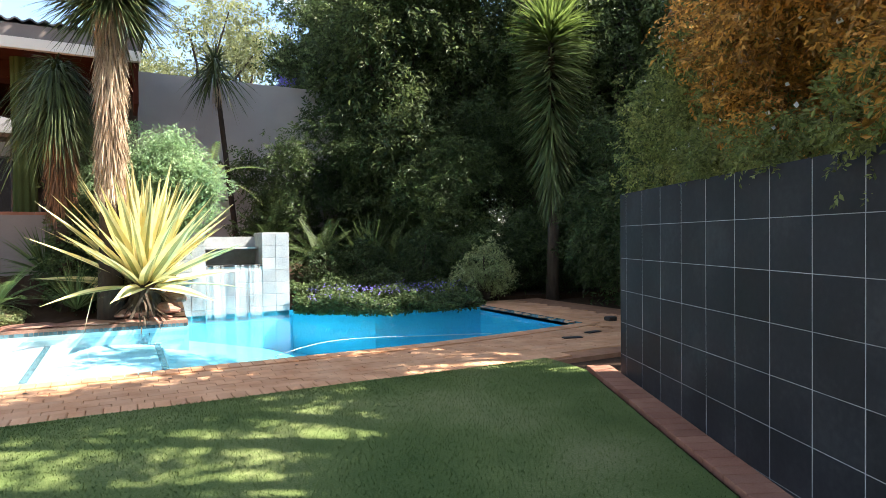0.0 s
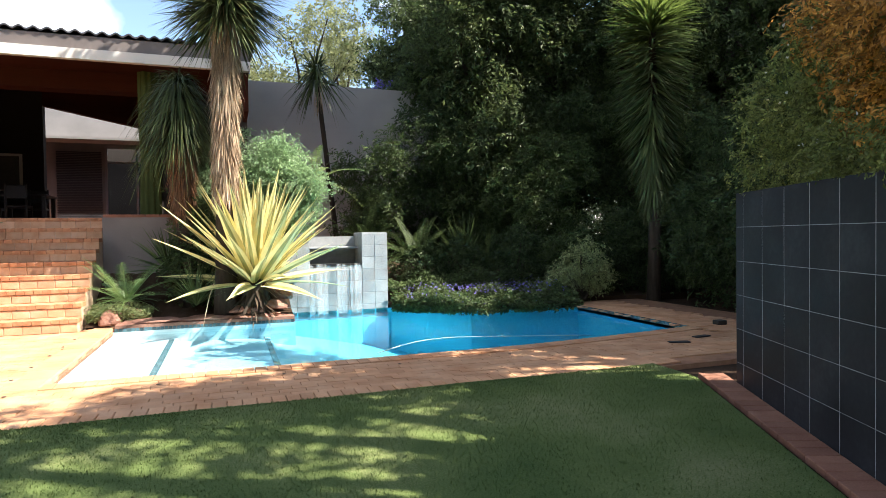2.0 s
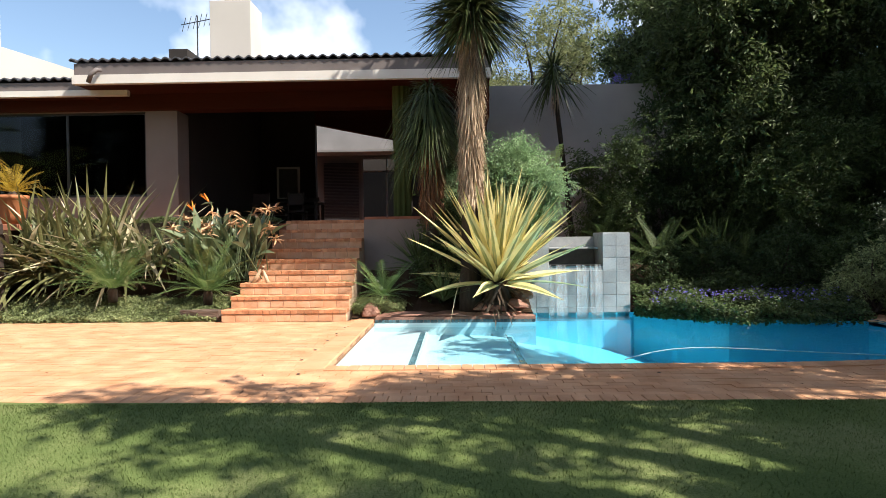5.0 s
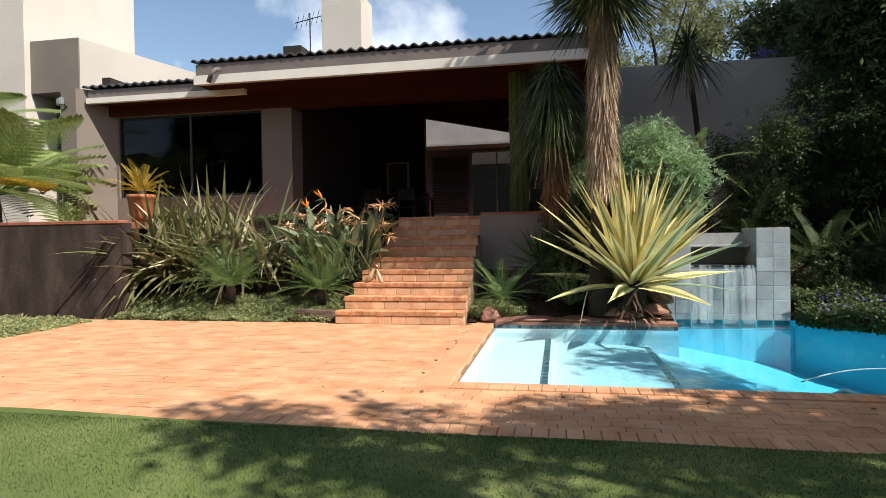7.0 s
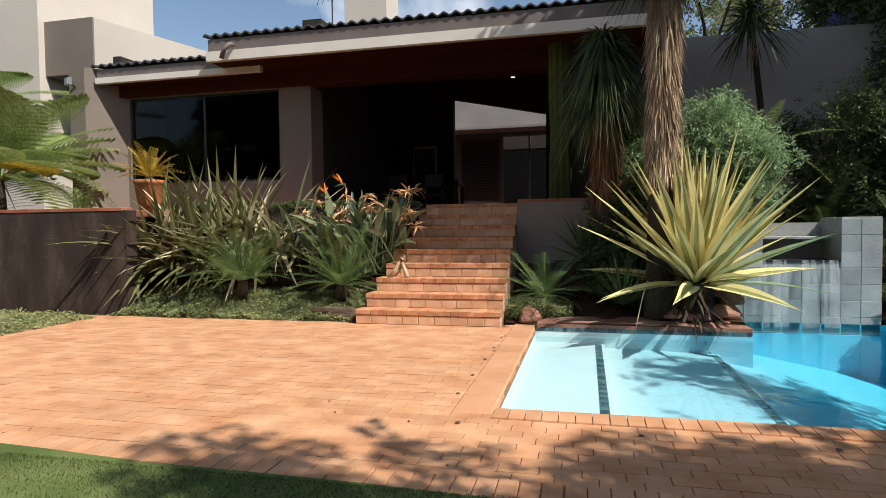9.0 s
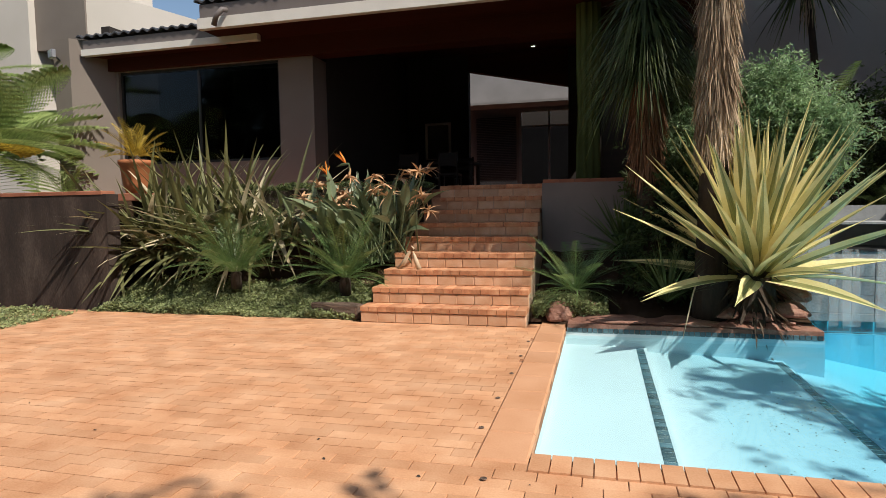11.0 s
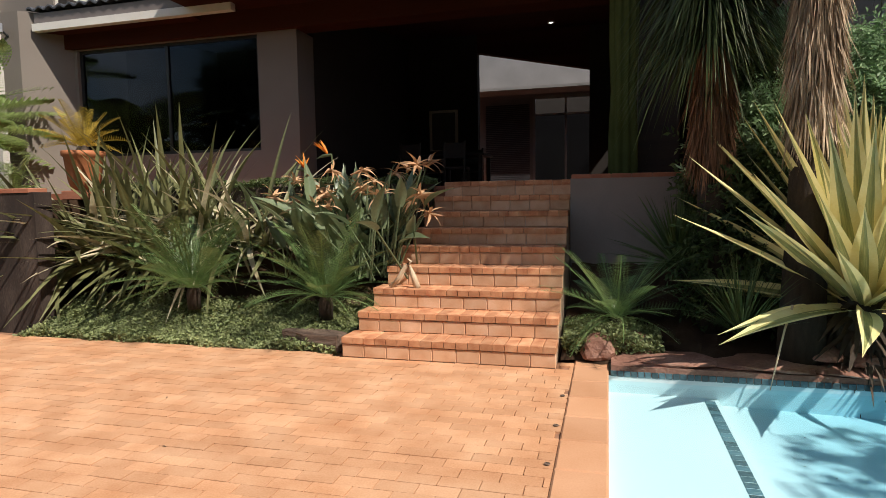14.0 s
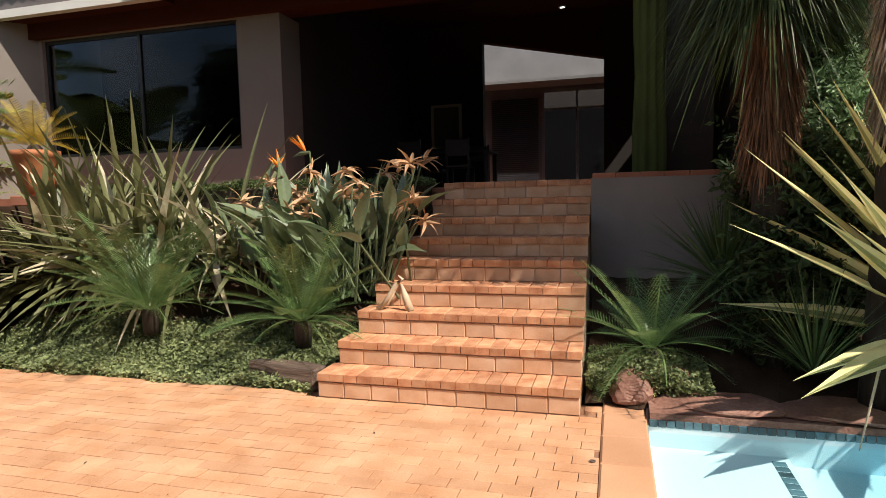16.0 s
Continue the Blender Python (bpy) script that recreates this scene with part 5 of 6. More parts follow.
# unseen wall and trees added behind the lawn to darken the window's reflection
structure("boundary_wall", boxes((-26, -11.3, -1.0, 16, -11.0, 2.2)), GARDEN_WALL, "unseen wall added to close the far side of the garden", "wall")
for i, x in enumerate((-22, -19, -16, -13, -10.5, -8, -5.5, -3, -0.5, 2, 4.5, 7, 9.5)):
    crown = [((R4.uniform(-1.8, 1.8), R4.uniform(-0.8, 0.8), 2.0 + 8.2 * k / 9), (2.0, 1.2, 1.2)) for k in range(10)]
    tree("unseen tree added along the boundary to darken window reflections", (x, -9.2, -0.4), 9.5, crown, 11000, 0.30, SHADE, 0.16, 0.25, 0.45, "boundary trees", seed=80 + i)
# spiky grey-green clump among the border shrubs
sp2 = thing("spiky_clump", "large clump of grey-green sword leaves in the border", "shrub", (5.75, 12.9, 0.6))
blades("leaves", np.zeros((90, 3)), ways(90, 25, 88), rng.uniform(0.9, 1.5, 90), 0.06, 0.10, SHADE_LIGHT, sp2, 5, "long stiff leaves", "stuff")
# added trees, crowns unseen high over pool and border, shading terrace and garden wall
def added_shade_tree(label, at, blobs, count, gap, limb_ends, seed):
    ob = thing("tree", label, "tree", at, group="garden trees")
    part("trunk", tube(bmesh.new(), [(0, 0, -0.3), (0.1, 0.05, 3.0), (-0.1, 0, 7.6)], [0.26, 0.2, 0.13], 10), BARK, ob, smooth=True)
    for end in limb_ends:
        part("limb", tube(bmesh.new(), [(-0.1, 0, 7.4), Vector((-0.1, 0, 7.4)).lerp(Vector(end), 0.5) + Vector((0, 0, 0.7)), end], [0.10, 0.06, 0.02], 6, False), BARK, ob)
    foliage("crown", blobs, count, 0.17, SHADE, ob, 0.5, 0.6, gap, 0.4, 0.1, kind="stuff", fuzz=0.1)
    return ob


reach = [((1.35 + 2.6 * (k % 15 + R4.random()) / 15 - 12.0, 9.06 + 1.9 * (k // 15 + R4.random()) / 5 - 11.6, 7.4 + R4.uniform(-0.2, 0.3)), (R4.uniform(0.42, 0.6), R4.uniform(0.32, 0.42), 0.28)) for k in range(75)]
reach += [((R4.uniform(2.7, 4.5) - 12.0, R4.uniform(10.5, 12.0) - 11.6, 7.4 + R4.uniform(-0.2, 0.3)), (0.5, 0.4, 0.28)) for k in range(24)]
added_shade_tree("added tree, unseen crown high over the pool shades the terrace", (12.0, 11.6, 0.3), reach, 110000, 0.0, ((-9.6, -2.2, 7.5), (-7.5, -1.5, 7.5), (-8.5, -2.5, 7.5)), 70)
over = [((4.1 + 4.6 * R4.random() - 10.4, 12.5 + 1.5 * R4.random() - 13.4, 7.7 + R4.uniform(-0.2, 0.5)), (R4.uniform(0.35, 0.55), R4.uniform(0.3, 0.42), 0.28)) for k in range(58)]
added_shade_tree("added tree, unseen crown above the border shades the garden wall", (10.4, 13.4, 0.3), over, 40000, 0.15, ((-4.2, -0.4, 7.8), (-2.6, 0.2, 7.8)), 71)
# no such wall known; added so no bright horizon shows between the trees
structure("wall_east", boxes((17.0, -11.0, -1.0, 17.25, 24.0, 2.6)), WALL_DARK, "wall added behind the trees to hide the bright horizon", "wall")


# ---- small things ----
def stone(name, label, at, size, seed, mat=ROCK, rz=0, group="rocks"):
    bm = bmesh.new()
    bmesh.ops.create_icosphere(bm, subdivisions=3, radius=1.0)
    for v in bm.verts:
        n3 = noise.noise(v.co * 1.3 + Vector((seed, 0, 0))) * 0.35 + noise.noise(v.co * 3.1 + Vector((0, seed, 0))) * 0.15
        v.co *= 1 + n3
        v.co.z = max(v.co.z, -0.5)
        v.co = Vector((v.co.x * size[0], v.co.y * size[1], v.co.z * size[2]))
    ob = part(name, bm, mat)
    ob.matrix_basis = pose(*at, 0, 0, rz)
    return tagged(ob, label, "rock", group)


for i, (x, y, z, a, b, c, rz) in enumerate(((1.42, 10.12, 0.20, 0.26, 0.16, 0.10, 10), (1.15, 10.0, 0.16, 0.18, 0.13, 0.08, 40), (1.52, 10.38, 0.33, 0.2, 0.15, 0.11, -20), (0.86, 10.05, 0.16, 0.14, 0.11, 0.07, 0), (1.3, 10.42, 0.40, 0.17, 0.14, 0.10, 70), (-0.86, 10.12, 0.10, 0.17, 0.14, 0.13, 15), (-0.55, 10.28, 0.13, 0.15, 0.12, 0.10, 60))):
    stone("rock", "reddish-brown rough garden rock", (x, y, z), (a, b, c), i * 3.7, rz=rz)
for i, (x, a) in enumerate(((-0.32, 0.40), (0.42, 0.42), (1.16, 0.44))):
    stone("ledge_slab", "flat brown stone slab on the pool ledge", (x, 10.06, 0.065), (a, 0.26, 0.045), 50 + i, group="ledge slabs", rz=i * 7 - 6)
structure("pool_ledge", boxes((POOL_X0 + 0.02, POOL_FAR + 0.002, -0.6, 1.69, 10.32, 0.055)), ROCK, "brown stone ledge at the pool's planted side", "ledge")

log = thing("railway_sleeper", "weathered dark timber sleeper edging the bed", "sleeper", (-3.56, 10.04, 0))
lb = bmesh.new()
box(lb, -0.34, -0.09, 0.0, 0.34, 0.09, 0.17, bevel=0.012)
bmesh.ops.subdivide_edges(lb, edges=lb.edges[:], cuts=3, use_grid_fill=True)
for v in lb.verts:
    v.co += Vector((0, noise.noise(v.co * 7) * 0.02, noise.noise(v.co * 9 + Vector((3, 0, 0))) * 0.018 * (v.co.z > 0.02)))
part("sleeper_beam", lb, WEATHERED, log, smooth=False)
log.rotation_euler = (0, 0, radians(-13))

drift = thing("driftwood", "pale bleached driftwood piece standing on a step", "driftwood", (-2.74, 10.42, RISE * 3))
drift.scale = (0.8, 0.8, 0.8)
part("plank", tube(bmesh.new(), [(0.16, -0.02, -0.005), (0.10, 0.0, 0.14), (0.05, 0.02, 0.27)], [0.045, 0.038, 0.012], 6), BONE, drift, smooth=True)
part("branch", tube(bmesh.new(), [(-0.18, -0.03, 0.0), (-0.08, 0.0, 0.14), (0.0, 0.01, 0.26), (0.07, 0.0, 0.33), (0.03, -0.01, 0.36)], [0.025, 0.028, 0.03, 0.022, 0.008], 6), BONE, drift, smooth=True)
part("branch", tube(bmesh.new(), [(-0.22, -0.02, 0.02), (-0.1, 0.02, 0.06), (-0.03, 0.01, 0.2)], [0.012, 0.022, 0.02], 6), BONE, drift, smooth=True)

pot = thing("terracotta_pot", "terracotta pot with a yellowish cycad on the raised bed", "plant pot", (-7.55, 11.35, 1.5))
part("plinth", boxes((-0.2, -0.2, 0, 0.2, 0.2, 0.12), bevel=0.01), CLAY_COPING, pot)
part("pot_body", lathe(bmesh.new(), [(0.16, 0.12), (0.2, 0.27), (0.235, 0.56), (0.26, 0.58), (0.26, 0.64), (0.22, 0.64), (0.21, 0.58)], 24), TERRACOTTA, pot, smooth=True)
cycad("potted_cycad", "yellowing cycad growing in a terracotta pot", "cycad", (-7.55, 11.35, 2.10), 22, 0.62, 0.15, CROTON, 75, 10, 0.12, 24, 0.5, 15, "potted plants", 0.08)

flood = thing("floodlight", "small white floodlight on a bracket of the fin wall", "floodlight", (-10.55, 12.80, 4.36), -25)
part("lamp_body", boxes((-0.10, -0.08, -0.08, 0.10, 0.0, 0.08), bevel=0.012), METAL, flood)
part("lens", boxes((-0.085, -0.086, -0.065, 0.085, -0.081, 0.065)), CURTAIN_WHITE, flood)
part("bracket", tube(bmesh.new(), [(0, 0.0, -0.02), (0.0, 0.14, -0.14), (0.04, 0.16, -0.24)], 0.02, 6), DARK_METAL, flood)

# recessed window of the west wing
w2 = thing("window_2", "narrow recessed window with pale drapes", "window", kind="structure")
part("window_frame", boxes((-14.95, 17.34, 1.6, -14.89, 17.398, 5.6), (-13.75, 17.34, 1.6, -13.69, 17.398, 5.6), (-14.89, 17.34, 5.52, -13.75, 17.398, 5.6)), DARK_METAL, w2)
cu = bmesh.new()
cols = []
for i in range(49):
    x = -14.80 + 0.85 * i / 48
    cols.append((cu.verts.new((x, 17.30 + 0.035 * math.sin(i * 1.2), 1.7)), cu.verts.new((x, 17.30 + 0.03 * math.sin(i * 1.2), 5.5))))
for a, b in zip(cols, cols[1:]):
    cu.faces.new((a[0], b[0], b[1], a[1]))
part("drape", cu, CURTAIN_WHITE, w2, "pale hanging drape", True)

# television aerial
aerial = thing("aerial", "thin metal television aerial on the roof", "aerial", (-6.6, 17.2, 5.3))
part("mast", tube(bmesh.new(), [(0, 0, 0), (0, 0, 2.25)], 0.018, 6), DARK_METAL, aerial)
part("boom", tube(bmesh.new(), [(-0.45, 0, 2.0), (0.4, 0, 2.15)], 0.012, 6), DARK_METAL, aerial)
for k in range(6):
    part("element", tube(bmesh.new(), [(-0.40 + 0.15 * k, -0.05, 1.80 + 0.03 * k), (-0.34 + 0.15 * k, 0.05, 2.22 + 0.03 * k)], 0.008, 5), DARK_METAL, aerial)

# veranda furniture and fittings
def drape_column(at, w, h):
    ob = thing("olive_drape", "olive-green drape hanging gathered beside the column", "curtain", at)
    bm = bmesh.new()
    rings = []
    for j in range(15):
        t = j / 14
        pinch = 1 - 0.16 * math.exp(-((t - 0.42) / 0.13) ** 2)
        rings.append([bm.verts.new(((w * 0.5 * pinch + 0.022 * math.sin(9 * a + 2 * t)) * math.cos(a), (0.11 + 0.02 * math.sin(9 * a)) * math.sin(a), h * t)) for a in (2 * math.pi * k / 54 for k in range(54))])
    for a, b in zip(rings, rings[1:]):
        for k in range(54):
            bm.faces.new((a[k], a[(k + 1) % 54], b[(k + 1) % 54], b[k]))
    part("cloth", bm, OLIVE, ob, smooth=True)
    return ob


drape_column((-0.62, 13.1, TERRACE_Z - 0.04), 0.34, 2.83)


def dining_table(at):
    ob = thing("dining_table", "dark wooden table in the shade of the veranda", "table", at)
    part("tabletop", boxes((-0.9, -0.5, 0.70, 0.9, 0.5, 0.75), bevel=0.008), DARK_WOOD, ob)
    for x in (-0.82, 0.82):
        for y in (-0.42, 0.42):
            part("leg", boxes((x - 0.04, y - 0.04, 0, x + 0.04, y + 0.04, 0.70), bevel=0.005), DARK_WOOD, ob)
    return ob


def dining_chair(at, rz, first=[]):
    if first:
        return copy_thing(first[0], pose(*at, 0, 0, rz))
    ob = thing("dining_chair", "dark wooden dining chair at the veranda table", "chair", at, rz, "chairs round the table")
    part("seat", boxes((-0.22, -0.22, 0.42, 0.22, 0.22, 0.47), bevel=0.01), DARK_WOOD, ob)
    part("backrest", boxes((-0.20, 0.18, 0.62, 0.20, 0.21, 0.92), bevel=0.008), DARK_WOOD, ob)
    for x in (-0.2, 0.2):
        part("leg", boxes((x - 0.02, 0.175, 0, x + 0.02, 0.215, 0.95), bevel=0.004), DARK_WOOD, ob)
        part("leg", boxes((x - 0.02, -0.215, 0, x + 0.02, -0.175, 0.42), bevel=0.004), DARK_WOOD, ob)
    first.append(ob)
    return ob


dining_table((-4.1, 17.2, TERRACE_Z - 0.04))
for x, y, rz in ((-4.6, 16.5, 180), (-3.7, 16.5, 180), (-4.6, 17.9, 0), (-3.7, 17.9, 0)):
    dining_chair((x, y, TERRACE_Z - 0.04), rz)
pic = thing("picture_frame", "pale-framed print on the back wall of the veranda", "picture", (-4.62, BY - 0.03, 3.05))
part("frame", boxes((-0.35, -0.03, -0.5, 0.35, 0.03, -0.44), (-0.35, -0.03, 0.44, 0.35, 0.03, 0.5), (-0.35, -0.03, -0.44, -0.29, 0.03, 0.44), (0.29, -0.03, -0.44, 0.35, 0.03, 0.44)), FASCIA, pic)
part("print", boxes((-0.29, 0.0, -0.44, 0.29, 0.02, 0.44)), PAPER, pic)
for x in (-7.05, -6.72):
    s = thing("wall_lamp", "small warm wall lamp glowing inside the window", "lamp", (x, 17.93, 3.55), group="wall lamps")
    part("lamp_base", boxes((-0.05, 0.02, -0.1, 0.05, 0.07, 0.1)), DARK_METAL, s)
    part("bulb_shade", lathe(bmesh.new(), [(0.02, -0.06), (0.05, -0.04), (0.06, 0.02), (0.03, 0.06)], 12), LAMP_WARM, s, smooth=True)
down = thing("downlight", "small recessed ceiling downlight that is lit", "lamp", (-1.97, 17.85, 5.07))
part("rim", lathe(bmesh.new(), [(0.06, -0.01), (0.075, -0.01), (0.075, 0.02), (0.06, 0.02)], 16), METAL, down)
part("bulb", lathe(bmesh.new(), [(0.045, -0.012), (0.05, 0.0), (0.05, 0.02)], 14), LAMP_WHITE, down)

# louvred shutter and sliding door on the rear wing
shut = thing("louvre_shutter", "grey horizontal louvre panel on the rear wing", "shutter", (-3.55, 21.97, TERRACE_Z))
for k in range(46):
    part("slat", boxes((-0.62, -0.05, 0.02 + 0.052 * k, 0.62, 0.0, 0.058 + 0.052 * k)), ROOF, shut)
door2 = thing("door_1", "dark glazed sliding door in a pale frame", "door", kind="structure")
part("door_frame", boxes((-2.85, 21.98, TERRACE_Z - 0.04, -2.78, 22.06, 4.25), (-1.07, 21.98, TERRACE_Z - 0.04, -1.0, 22.06, 4.25), (-2.78, 21.98, 4.17, -1.07, 22.06, 4.25), (-1.97, 21.98, TERRACE_Z - 0.04, -1.91, 22.06, 4.17), (-2.78, 21.98, 3.70, -1.97, 22.06, 3.76), (-1.91, 21.98, 3.70, -1.07, 22.06, 3.76)), METAL, door2)
for xa, xb in ((-2.78, -1.97), (-1.91, -1.07)):
    part("pane", boxes((xa, 22.01, TERRACE_Z, xb, 22.02, 3.70)), GLASS, door2)
structure("wall_wing_room", boxes((-3.2, 24.5, TERRACE_Z - 0.05, -0.6, 24.7, 4.6)), INSIDE_DIM, "wall of the room behind the sliding door, indoor shade put into its colour", "wall")

# pool fittings: cleaner hose, skimmer weir, cover plugs
hose = thing("cleaner_hose", "pale pool cleaner hose floating in an arc", "hose", (0, 0, WATER_Z - 0.2))
part("hose_line", tube(bmesh.new(), [(2.55 + 3.3 * t, 8.0 + 0.75 * math.sin(math.pi * t) + 0.15 * math.sin(7 * t), 0.0) for t in np.linspace(0, 1, 40)], 0.008, 6), CURTAIN_WHITE, hose, smooth=True)
clean = thing("pool_cleaner", "dark blue pool cleaner lying on the pool floor", "pool cleaner", (3.35, 7.75, -0.76))
part("skirt", lathe(bmesh.new(), [(0.24, 0.0), (0.25, 0.02), (0.12, 0.10), (0.06, 0.2)], 18), MOSAIC, clean, smooth=True)
part("tube_end", tube(bmesh.new(), [(0, 0, 0.18), (-0.15, 0.05, 0.34), (-0.42, 0.2, 0.42), (-0.62, 0.3, 0.28)], 0.03, 8), MOSAIC, clean, smooth=True)
plug_bm = mesh_of("cover_plug", lathe(bmesh.new(), [(0.0, 0.0), (0.017, 0.0), (0.017, 0.004), (0.012, 0.004), (0.010, 0.002), (0.003, 0.002)], 14), WEATHERED)
for x, y in ((-1.11, 9.09), (-1.11, 8.5), (-1.11, 7.93), (-1.115, 7.3), (-1.12, 6.72), (-0.98, 6.05), (0.15, 6.02), (1.2, 6.0), (2.3, 6.0), (3.5, 6.02)):
    pl = new("cover_plug", plug_bm)
    pl.location = (x, y, 0.005)
    tagged(pl, "round dark plug set in the pool surround", "plug", "pool cover plugs")
for x, y, rz in ((6.05, 6.06, 10), (5.55, 5.86, -15)):
    dr = new("drain_cover", mesh_of("drain_cover", boxes((-0.12, -0.045, 0.0, 0.12, 0.045, 0.012), bevel=0.004), BLACK))
    dr.matrix_basis = pose(x, y, 0.004, 0, 0, rz)
    tagged(dr, "flat dark drain cover in the brick paving", "drain cover", "drain covers")
bx = thing("valve_box", "small dark box at the end of the paving", "box", (7.0, 6.75, 0))
part("box_body", boxes((-0.075, -0.06, 0, 0.075, 0.06, 0.06), bevel=0.01), BLACK, bx)

# leaf litter on the pool shelf and a dry leaf hanging from the agave
dn = 260
dp = np.stack([0.35 + 1.2 * rng.random(dn) ** 0.8, rng.normal(8.0, 0.75, dn).clip(6.7, 9.6), np.zeros(dn)], -1)
dp[:, 2] = np.interp(dp[:, 0], (0.05, 1.33, 1.34, 1.7), (-0.217, -0.246, -0.335, -0.395))
tagged(part("leaf_litter", leaf_mesh("leaf_litter", dp, unit(rng.normal(size=dp.shape) * 0.15 + np.array((0, 0, 1.0))), 0.016, BARK, 0.5), BARK), "dark leaf litter scattered on the pool floor", "leaf litter", kind="stuff")
part("hanging_leaf", tube(bmesh.new(), [(-0.60, -0.38, -0.02), (-0.66, -0.42, -0.20), (-0.71, -0.45, -0.42), (-0.76, -0.47, -0.66)], [0.010, 0.008, 0.007, 0.003], 6), BONE, agave_plant, "thin dry hanging leaf", True)
tl = 60
tp = np.stack([rng.uniform(-5.5, 3.5, tl), rng.uniform(5.3, 9.5, tl), np.full(tl, 0.008)], -1)
tp = tp[(tp[:, 0] < -1.3) | (tp[:, 1] < 6.1)]
tagged(part("fallen_leaves", leaf_mesh("fallen_leaves", tp, unit(rng.normal(size=tp.shape) * 0.2 + np.array((0, 0, 1.0))), 0.022, BARK, 0.5), BARK), "few dry fallen leaves on the paving", "leaf litter", kind="stuff")
# small white flowers on the bush over the tiled wall
fp = np.array([wall_point(0.4 + 3.6 * rng.random(), 0.05 + 0.1 * rng.random(), 0.8 + 1.1 * rng.random()) for k in range(60)]) + np.array((WALL_END.x, WALL_END.y, 0.9))
bloom = part("blossom", leaf_mesh("blossom", fp - np.array((WALL_END.x, WALL_END.y, 0.9)), unit(rng.normal(size=fp.shape) + np.array((-0.5, -0.3, 0.5))), 0.032, CURTAIN_WHITE, 0.8), CURTAIN_WHITE, bpy.data.objects["hedge_bush"], "small white blossoms")
tagged(bloom, kind="stuff")


# ---- pieces: bricks, tiles, pavers ----
def slab_mesh(name, lx, ly, h, mat, bevel=0.006):
    """A brick or tile with its top at z 0, softened at the upper edges."""
    bm = bmesh.new()
    box(bm, -lx / 2, -ly / 2, -h, lx / 2, ly / 2, 0.0)
    top = [e for e in bm.edges if all(v.co.z > -1e-6 for v in e.verts)]
    bmesh.ops.bevel(bm, geom=top, offset=bevel, segments=1, affect="EDGES")
    return mesh_of(name, bm, mat)


R6 = random.Random(66)
# joint bed under the paving, in strips round the pool
structure("paving_bed", boxes((-11.0, LAWN_Y - 0.05, -0.08, POOL_X0 - 0.0, 10.05, -0.012), (POOL_X0, LAWN_Y - 0.05, -0.08, 8.2, POOL_NEAR - 0.03, -0.013), (POOL_X1 + 0.0, POOL_NEAR - 0.03, -0.08, 8.2, 10.2, -0.0135)), SAND, "sandy joints under the clay paving", "paving")
patio = tagged(new("patio"), "patio of warm orange clay pavers in running bond", "paving", kind="structure")
PV = slab_mesh("paver", 0.213, 0.1045, 0.045, PAVER, 0.003)
SOLDIER = slab_mesh("paver", 0.104, 0.213, 0.045, PAVER)
verts, faces = [], []


def far_paver(x, y, lx, ly, z):
    k, b = len(verts), 0.0015
    lo = [(x - lx, y - ly, z - 0.013), (x + lx, y - ly, z - 0.013), (x + lx, y + ly, z - 0.013), (x - lx, y + ly, z - 0.013)]
    hi = [(x - lx + b, y - ly + b, z), (x + lx - b, y - ly + b, z), (x + lx - b, y + ly - b, z), (x - lx + b, y + ly - b, z)]
    verts.extend(lo + hi)
    faces.append((k + 4, k + 5, k + 6, k + 7))
    for i in range(4):
        j = (i + 1) % 4
        faces.append((k + i, k + j, k + 4 + j, k + 4 + i))


near_count, COPE_X = 0, POOL_X0 - 0.285
COURSE, STRETCH = 0.106, 0.217


def edge_y(x):
    return LAWN_Y + 0.42 * max(0.0, (-1.5 - x) / 9)


for row in range(60):
    y = LAWN_Y + 0.10 + 0.165 + COURSE * row
    if y > 9.97:
        break
    for i in range(-52, 44):
        x = (i + 0.5 * (row % 2)) * STRETCH + 0.03 * math.sin(row)
        if y < edge_y(x) + 0.20:
            continue
        if y > POOL_NEAR - 0.17 and COPE_X - 0.03 < x + 0.1065 < COPE_X + 0.21 and x < COPE_X + 0.1:
            x0, x1 = x - 0.1065, COPE_X
            if x1 - x0 > 0.03 and not (STEP_X0 - 0.02 < x < STEP_X1 and y > STEP_Y - 0.05):
                far_paver((x0 + x1) / 2, y, (x1 - x0) / 2, 0.0525, 0.0)
            continue
        in_pool_cope = COPE_X - 0.08 < x < POOL_X1 and y > POOL_NEAR - 0.17 and y < 9.97
        in_steps = STEP_X0 - 0.02 < x < STEP_X1 and y > STEP_Y - 0.05
        right = x > POOL_X1
        if in_pool_cope and not right or in_steps or x > 7.5 or x < -10.8:
            continue
        if x > 3.4 and not right and y > pool_near(x) - 0.17:
            continue
        if y > 9.9 and x < STEP_X0:
            continue
        z = R6.uniform(-0.002, 0.002)
        m = pose(x, y, z, R6.uniform(-0.5, 0.5), R6.uniform(-0.5, 0.5), R6.uniform(-0.6, 0.6))
        if near_count < 300 and -2.4 < x < 1.2 and (5.4 < y < 6.3 or 8.2 < y < 9.8):
            piece("paver", PV, patio, m)
            near_count += 1
        else:
            far_paver(x, y, 0.1070, 0.0525, z)
